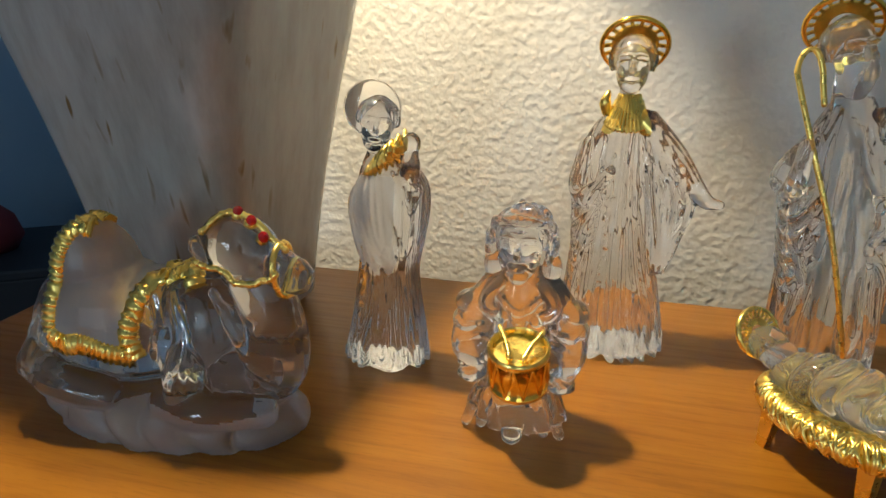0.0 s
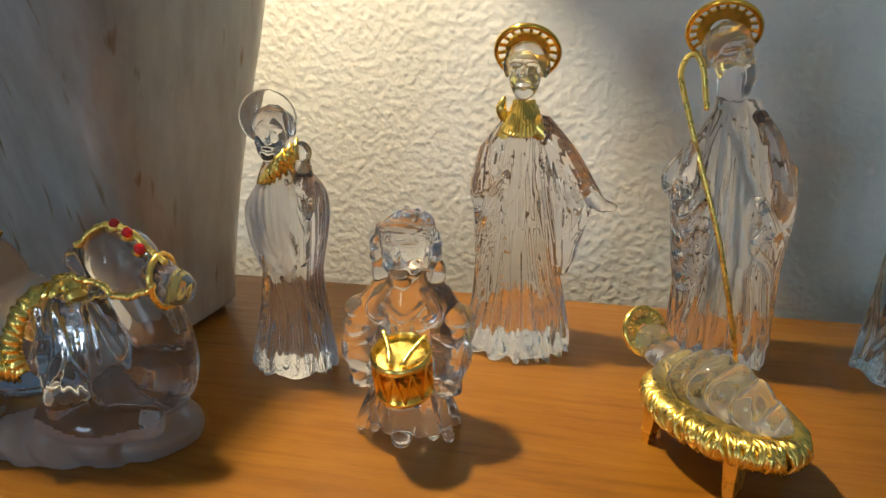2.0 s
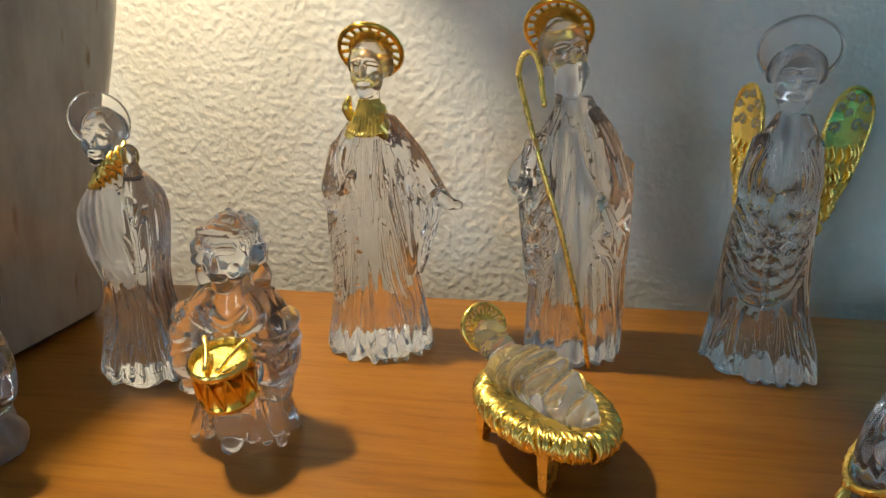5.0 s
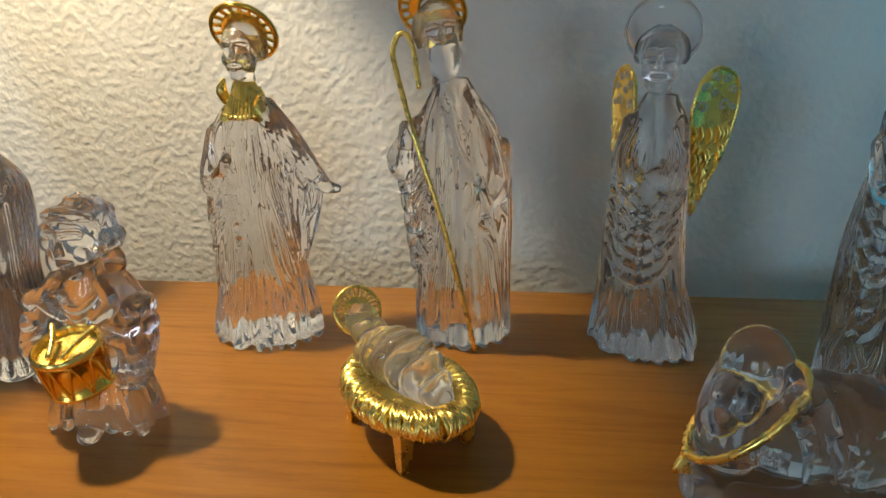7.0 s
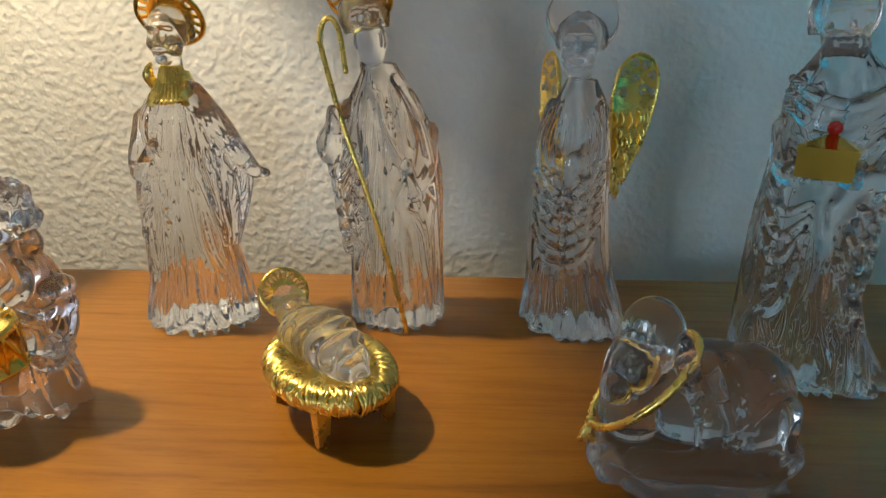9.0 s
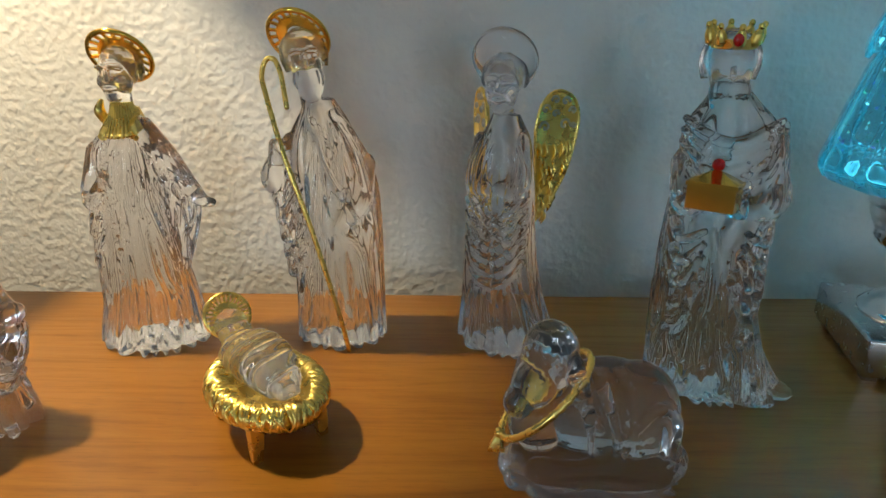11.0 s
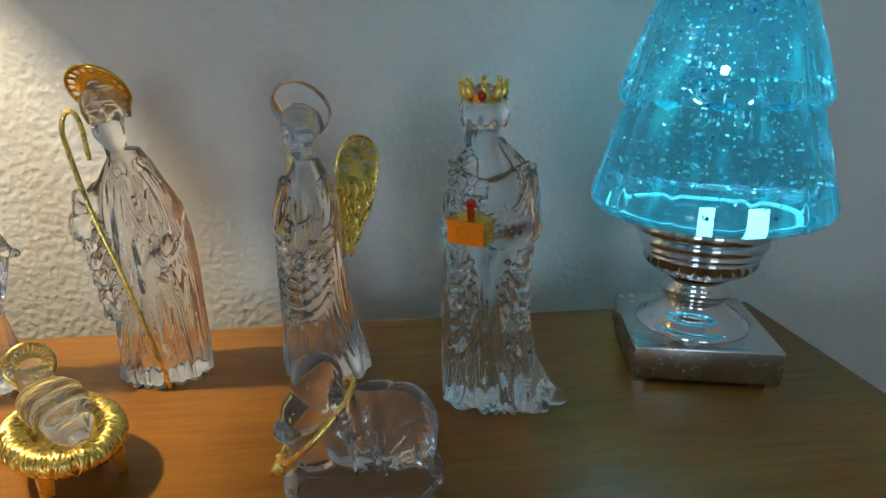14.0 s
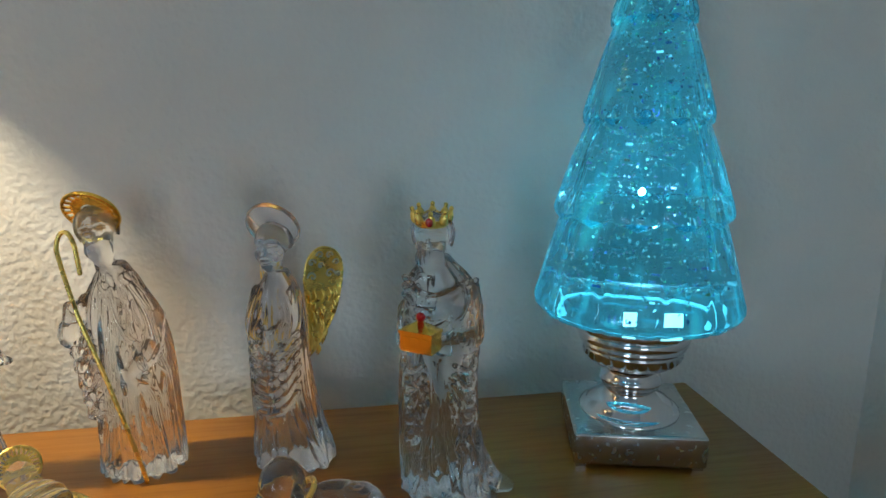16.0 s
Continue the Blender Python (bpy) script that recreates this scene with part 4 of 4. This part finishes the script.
def camel():
    b = bmesh.new()
    robe(b, [(0, -.073, .090, -.042, .036, .06), (.006, -.076, .093, -.044, .037, .12), (.014, -.074, .091, -.042, .036, .14), (.020, -.070, .085, -.036, .033, .12), (.025, -.062, .070, -.024, .026, .04)], 11, seed=61, levels=24)
    ball(b, (-.026, .002, .048), (.052, .031, .038))
    ball(b, (-.052, .002, .044), (.024, .028, .032))
    ball(b, (-.034, .002, .076), (.027, .020, .030))
    ball(b, (.006, .002, .064), (.032, .022, .018))
    ball(b, (.034, .001, .054), (.028, .027, .032))
    tube(b, [(.050, -.002, .032), (.074, -.004, .038), (.078, -.004, .062), (.066, -.004, .086)], [.022, .020, .016, .0135], 26, 18)
    for k in range(4):
        tube(b, [(.052 + .005 * k, -.018 + .002 * k, .080 - .008 * k), (.064 + .006 * k, -.0185 + .003 * k, .058 - .004 * k), (.076 + .003 * k, -.014 + .004 * k, .034)], [.0028, .0046, .0028], 14, 8)
    ball(b, (.063, -.004, .098), (.0225, .0150, .0170), Euler((0, radians(22), 0)).to_matrix())
    tube(b, [(.070, -.004, .096), (.088, -.005, .088), (.096, -.005, .086)], [.0135, .0098, .0088], 14, 14)
    tube(b, [(.052, -.014, .104), (.046, -.018, .102), (.050, -.016, .092)], [.0035, .0048, .002], 10, 8)
    tube(b, [(.020, -.026, .020), (.048, -.031, .021), (.080, -.024, .022)], [.011, .009, .008], 16, 12)
    tube(b, [(-.064, -.018, .032), (-.040, -.029, .026), (-.010, -.031, .023)], [.015, .0115, .008], 16, 12)
    tube(b, [(.028, -.022, .055), (.034, -.027, .036), (.030, -.028, .022)], [.010, .011, .009], 14, 12)
    drapes(b, [[(.014, .074), (.022, .056), (.020, .036)], [(.026, .078), (.036, .058), (.032, .036)], [(-.056, .060), (-.062, .046), (-.058, .034)]], .0030)
    b = fused(b, 0.0011)
    rear = [(-.047, .051), (-.047, .064), (-.045, .080), (-.041, .094), (-.033, .104), (-.022, .107)]
    fore = [(.004, .040), (.001, .054), (.005, .069), (.013, .081), (.023, .088), (.032, .087), (.041, .078)]
    low = [(-.047, .051), (-.036, .047), (-.026, .049), (-.012, .045), (.004, .041)]

    def inside(c):
        if c.z < .034 or c.z < np.interp(c.x, [p[0] for p in low], [p[1] for p in low]):
            return False
        lo = np.interp(c.z, [p[1] for p in rear], [p[0] for p in rear])
        hi = np.interp(c.z, [p[1] for p in fore[:6]], [p[0] for p in fore[:6]])
        return lo < c.x < hi

    paint(b, inside, 2)
    paint(b, lambda c: c.z < .0225 + .002 * math.sin(90 * c.x), 2)
    skin, borders, straps, stones = tree_of(b), [], [], []

    def trim(points, width=.0054):
        """A pleated gold border laid over the body."""
        way, snapped = curve_points([(x, 0, z) for x, z in points], 84), []
        for s in (-1, 1):
            run = []
            for p in way:
                near, normal, _, _ = skin.ray_cast(Vector((p.x, s * .12, p.z)), Vector((0, -s, 0)))
                if near is None:
                    near, normal, _, _ = skin.find_nearest((p.x, s * .008, p.z))
                run.append((near, normal))
            run = [(sum((q[0] for q in run[max(0, i - 2):i + 3]), Vector()) / len(run[max(0, i - 2):i + 3]), run[i][1]) for i in range(len(run))]
            grid = []
            for k in range(1, len(run) - 1):
                (p, nrm), along = run[k], (run[k + 1][0] - run[k - 1][0]).normalized()
                side = along.cross(nrm).normalized()
                w, up = width * (1 + .12 * math.sin(k * 2.1)), .0014 + .0016 * (k // 2 % 2)
                grid.append([p + side * w - nrm * .0008, p + side * w * .9 + nrm * up * .7, p + nrm * (up + .0006), p - side * w * .9 + nrm * up * .7, p - side * w - nrm * .0008])
            borders.append(surface(bmesh.new(), grid))

    trim(rear)
    trim(fore)
    trim(low)
    # bridle with red stones
    for pts in ([(.045, -.020, .094), (.060, -.024, .087), (.078, -.018, .086), (.086, -.010, .090)], [(.048, -.016, .108), (.060, -.008, .117), (.070, -.006, .113), (.080, -.006, .103), (.088, -.006, .097)]):
        way = [skin.find_nearest(p)[0] + skin.find_nearest(p)[1] * .0008 for p in curve_points(pts, 24)]
        straps.append(tube(bmesh.new(), way, .0017, 40, 8, steps=lambda i: 1 + .15 * math.sin(i * 2.0)))
    loop = [Vector((.086, -.005 + .0125 * math.cos(a), .090 + .0125 * math.sin(a))) for a in np.linspace(0, 2 * math.pi, 30, endpoint=False)]
    straps.append(tube(bmesh.new(), [skin.find_nearest(p)[0] + skin.find_nearest(p)[1] * .0006 for p in loop], .0017, sides=8, closed=True))
    for x, y, z in ((.0645, -.0125, .1155), (.0712, -.0135, .1105), (.0765, -.0145, .1035)):
        near, normal, _, _ = skin.find_nearest((x, y + .006, z))
        stones.append(ball(bmesh.new(), near + normal * .0016, .0028, u=12, v=8))
        straps.append(tube(bmesh.new(), [near - normal * .001, near + normal * .001], [.0034, .0030], 3, 12))
    for m in [b] + borders + straps + stones:
        bmesh.ops.scale(m, vec=(.90, .90, 1.0), verts=m.verts)
    root = place("crystal_camel_figurine", b, "lying crystal camel figurine with frosted saddle cloth and gold trim", -.043, .309, 3)
    for m in borders:
        part("saddle_border", m, GOLD, root, "pleated gold border")
    for m in straps:
        part("bridle_strap", m, GOLD, root, "gold bridle")
    for m in stones:
        part("stone", m, RUBY, root, "red stone")
    return root


for make in (cloaked_woman, bearded_man, winged_figure, crowned_man, praying_figure, drummer, lamb, camel):
    make()


# ---- crib and child ----
def crib():
    root = thing("gold_crib", None, None, "small gold crib with a straw rim on short legs", "crib", pose(.294, .357, 0, 0, 0, -48), group="crystal nativity")
    rng = random.Random(7)
    rim = bmesh.new()
    n = 240
    grid = []
    for j in range(15):
        t = 2 * math.pi * j / 14
        row = []
        for i in range(n):
            a = 2 * math.pi * i / n
            w = .0066 * (1 + .10 * math.sin(a * 34 + 1.4 * math.sin(t) + 2.2 * math.sin(a * 5)) + .06 * math.sin(a * 57 + t * 2))
            q = 1 + .03 * math.sin(a * 9)
            row.append(((.0345 * q + w * math.cos(t)) * math.cos(a), (.0220 * q + w * math.cos(t)) * math.sin(a), .0245 + w * .95 * math.sin(t)))
        grid.append(row)
    surface(rim, grid, caps=False)
    bmesh.ops.remove_doubles(rim, verts=rim.verts, dist=1e-6)
    for k in range(150):
        a = 2 * math.pi * (k + rng.uniform(-.4, .4)) / 150
        lean, q = rng.uniform(-.10, .16), rng.uniform(.95, 1.04)
        run = []
        for t in (2.6, 1.7, .8, -.1, -.9):
            w, b = .0073 * q, a + lean * (1.2 - t)
            run.append(((.0345 + w * math.cos(t)) * math.cos(b), (.0220 + w * math.cos(t)) * math.sin(b), .0245 + w * .95 * math.sin(t)))
        tube(rim, run, [.0004, .0011, .0013, .0011, .0004], 8, 5)
    part("straw_rim", rim, GOLD, root, "gold rim of bundled straw")
    bowl = bmesh.new()
    surface(bowl, [[(.0345 * k * math.cos(a), .0220 * k * math.sin(a), z) for a in np.linspace(0, 2 * math.pi, 48, endpoint=False)] for k, z in ((.1, .0185), (.7, .0187), (1.0, .024), (1.02, .022), (.7, .0165), (.1, .0160))])
    part("bowl", bowl, GOLD, root)
    for x, y in ((-.0235, -.0170), (.0230, -.0170), (.0230, .0170), (-.0235, .0170)):
        leg = bmesh.new()
        surface(leg, [[(x + k * .0033 * c + .0012 * math.copysign(1, x) * (1 - z / .02), y + k * .0033 * s + .0012 * math.copysign(1, y) * (1 - z / .02), z) for c, s in ((-1, -1), (1, -1), (1, 1), (-1, 1))] for k, z in ((.72, 0.0002), (.9, .008), (1.1, .020))])
        part("leg", leg, GOLD, root, smooth=False)


def swaddled_child():
    b = bmesh.new()
    rows = []
    for k in range(60):
        u = k / 59
        x = -.034 + .066 * u
        r = .0172 * math.sin(math.pi * min(1, .18 + .80 * u)) ** .5 * (1 - .12 * u)
        row = []
        for i in range(64):
            a = 2 * math.pi * i / 64
            f = abs(math.sin(18 * u + 1.6 * math.sin(a + .6) + .9 * math.cos(2 * a)))
            q = r * (1 - .17 * (1 - f) ** 1.5)
            row.append((x + .004 * math.sin(a), q * math.cos(a), .0330 + .006 * math.sin(math.pi * u) + q * .92 * math.sin(a)))
        rows.append(row)
    surface(b, rows)
    ball(b, (-.044, 0, .043), (.0098, .0095, .0098))
    ball(b, (-.037, 0, .040), (.0085, .0100, .0080))
    b = fused(b, 0.0009)
    paint(b, lambda c: True, 5)
    rayed_halo(b, (-.052, .001, .046), (.86, -.10, .42), .0135, .0065, 24, dish=.001)
    h = bmesh.new()
    lathe(h, [(.0003, .0004), (.0125, .0004), (.0125, -.0004), (.0003, -.0004)], 40)
    bmesh.ops.transform(h, verts=h.verts, matrix=Matrix.Translation((-.052, .001, .046)) @ Vector((.86, -.10, .42)).to_track_quat("Z", "Y").to_matrix().to_4x4())
    join(b, h, 0)
    for k in range(28):
        a = 2 * math.pi * k / 28
        t = Vector((.86, -.10, .42)).to_track_quat("Z", "Y").to_matrix()
        ball(b, Vector((-.052, .001, .046)) + t @ Vector((.0112 * math.cos(a), .0112 * math.sin(a), .0006)), .0009, mat=1, u=8, v=6)
    return place("crystal_baby_figurine", b, "clear crystal swaddled baby figurine lying in the gold crib", .294, .357, -48)


crib()
swaddled_child()


# ---- lit tree ornament ----
def acrylic():
    m = material("blue_acrylic", (0.17, 0.72, 0.90), 0.03, 0.0, Transmission_Weight=0.97, IOR=1.38)
    v = coords(m, (1, 1, 0.10))
    # Emission streaks paint in the LED light that the facets would catch.
    glow = ramp(m, noise_of(m, v, 75, 1.5, 0.5, 0.2), [(0.38, (0.0003, 0.010, 0.016)), (0.58, (0.001, 0.06, 0.09)), (0.66, (0.004, 0.40, 0.60)), (0.76, (0.04, 0.90, 1.0))])
    into(m, glow, "Emission Color")
    nodes_of(m)[2].inputs["Emission Strength"].default_value = 0.24
    return m


ACRYLIC = acrylic()
LED = material("white_led", (0.8, 0.9, 1.0), 0.4, 0.0, Emission_Color=(0.45, 0.9, 1.0, 1), Emission_Strength=2.6)

PLATE = material("cyan_plate", (0.5, 0.8, 0.9), 0.4, 0.0, Emission_Color=(0.12, 0.78, 1.0, 1), Emission_Strength=0.2)


def glitter_mat():
    m = material("glitter", (0.8, 0.9, 1.0), 0.2, 0.95)
    n, l, b = nodes_of(m)
    g = n.new("ShaderNodeNewGeometry")
    hue = ramp(m, g.outputs["Random Per Island"], [(0.0, (0.9, 0.97, 1.0)), (0.55, (0.75, 0.95, 1.0)), (0.7, (0.25, 1.0, 0.55)), (0.82, (0.2, 0.3, 1.0)), (0.92, (0.95, 0.45, 0.85)), (1.0, (1.0, 0.7, 0.25))])
    into(m, hue, "Base Color")
    return m


def tree_ornament():
    root = thing("lighted_tree_ornament", None, None, "glowing blue acrylic tree ornament with glitter on a silver base", "ornament", pose(.700, .457, 0, 0, 0, -12))
    base = part("plinth", box(bmesh.new(), (-.050, -.049, .0025), (.050, .049, .0285), .0022, seg=3), TABLEMETAL, root, "square brushed silver plinth")
    for x in (-1, 1):
        for y in (-1, 1):
            part("foot", box(bmesh.new(), (x * .044 - .004, y * .043 - .004, 0.0), (x * .044 + .004, y * .043 + .004, .003)), TABLEMETAL, base, smooth=False)
    stem = [(.040, .0285), (.040, .0300), (.037, .0315), (.034, .0330), (.0335, .0355), (.027, .039), (.0215, .044), (.0200, .049), (.0235, .0515), (.0250, .0555), (.0235, .0590), (.0205, .0610), (.0205, .0650), (.0240, .0665)]
    part("stem", lathe(bmesh.new(), stem, 64), CHROME, root, "turned silver stem")
    gad = lambda a, r, z: (r * (1 + (.07 * abs(math.sin(a * 13)) ** .7 if .070 < z < .081 else 0)), 0)
    cup = [(.0240, .0667), (.0262, .0685), (.0300, .0708), (.0340, .0738), (.0372, .0778), (.0390, .0818), (.0398, .0830), (.0386, .0846), (.0412, .0856), (.0424, .0878), (.0412, .0902), (.0438, .0914), (.0448, .0945), (.0444, .0975), (.0432, .0988), (.0462, .1000), (.0472, .1030), (.0470, .1085), (.0430, .1100)]
    part("cup", lathe(bmesh.new(), cup, 168, gad), CHROME, root, "silver cup with a gadrooned rim")
    # fluted tiers with scalloped lower edges
    lobes, steps = 12, (.1130, .1930, .2640, .3340)

    def flute(a, r, z):
        u = (a * lobes / (2 * math.pi)) % 1.0
        panel = math.cos(math.pi / lobes) / math.cos((u - 0.5) * 2 * math.pi / lobes)
        groove = max(0.0, 1 - min(u, 1 - u) / 0.13)
        above = [z - q for q in steps if z >= q - .0001]
        low = max(0.0, 1 - (above[-1] if above else 0) / .030)
        drop = -.0060 * (1 - abs(2 * u - 1)) * low if z > .15 else 0
        return r * (.35 + .65 * panel) * (1 - .045 * groove * (.5 + .5 * low)), drop

    prof = [(.041, .1102), (.056, .1108), (.070, .1126), (.0780, .1158), (.0812, .1210), (.0812, .1260), (.0785, .1345), (.0715, .1600), (.0640, .1850), (.0605, .1920),
            (.0640, .1930), (.0672, .1942), (.0676, .1980), (.0655, .2050), (.0555, .2340), (.0455, .2590), (.0425, .2630), (.0450, .2640), (.0480, .2652), (.0483, .2690), (.0462, .2760),
            (.037, .3060), (.0285, .3300), (.0262, .3330), (.0285, .3340), (.0310, .3352), (.0310, .3390), (.0285, .3460), (.0170, .3840), (.006, .4120), (.001, .4150)]
    fine = []
    for (r0, z0), (r1, z1) in zip(prof, prof[1:]):
        n = 4 if z1 - z0 > .015 else 2
        fine += [(r0 + (r1 - r0) * k / n, z0 + (z1 - z0) * k / n) for k in range(n)]
    part("tree_body", lathe(bmesh.new(), fine + prof[-1:], 240, flute), ACRYLIC, root, "translucent glowing blue fluted tiers")
    for x in (-.014, .014):
        part("led", box(bmesh.new(), (x - .0045, -.050, .1175), (x + .0045, -.048, .1265), .0006), LED, root, "bright white light", smooth=False)
    part("light_ring", lathe(bmesh.new(), [(.0435, .1103), (.0470, .1103), (.0470, .1114), (.0435, .1114), (.0435, .1103)], 64, caps=False), PLATE, root, "glowing cyan light ring")
    rng = random.Random(11)
    bits = bmesh.new()
    for k in range(3400):
        z = .122 + .235 * rng.random() ** 1.15
        r = np.interp(z, [.104, .12, .19, .195, .264, .27, .335, .36], [.062, .068, .054, .056, .037, .039, .022, .018]) * math.sqrt(rng.random())
        a = rng.uniform(0, 6.283)
        s = rng.uniform(.0006, .0015)
        m = Matrix.Translation((r * math.cos(a), r * math.sin(a), z)) @ Euler([rng.uniform(0, 6.28) for _ in range(3)]).to_matrix().to_4x4()
        bits.faces.new([bits.verts.new(m @ Vector(p)) for p in ((s, 0, 0), (0, s, 0), (-s, 0, 0), (0, -s, 0))])
    flakes = part("glitter", bits, glitter_mat(), root, "floating iridescent glitter flakes", smooth=False)
    tagged(flakes, kind="stuff")


tree_ornament()
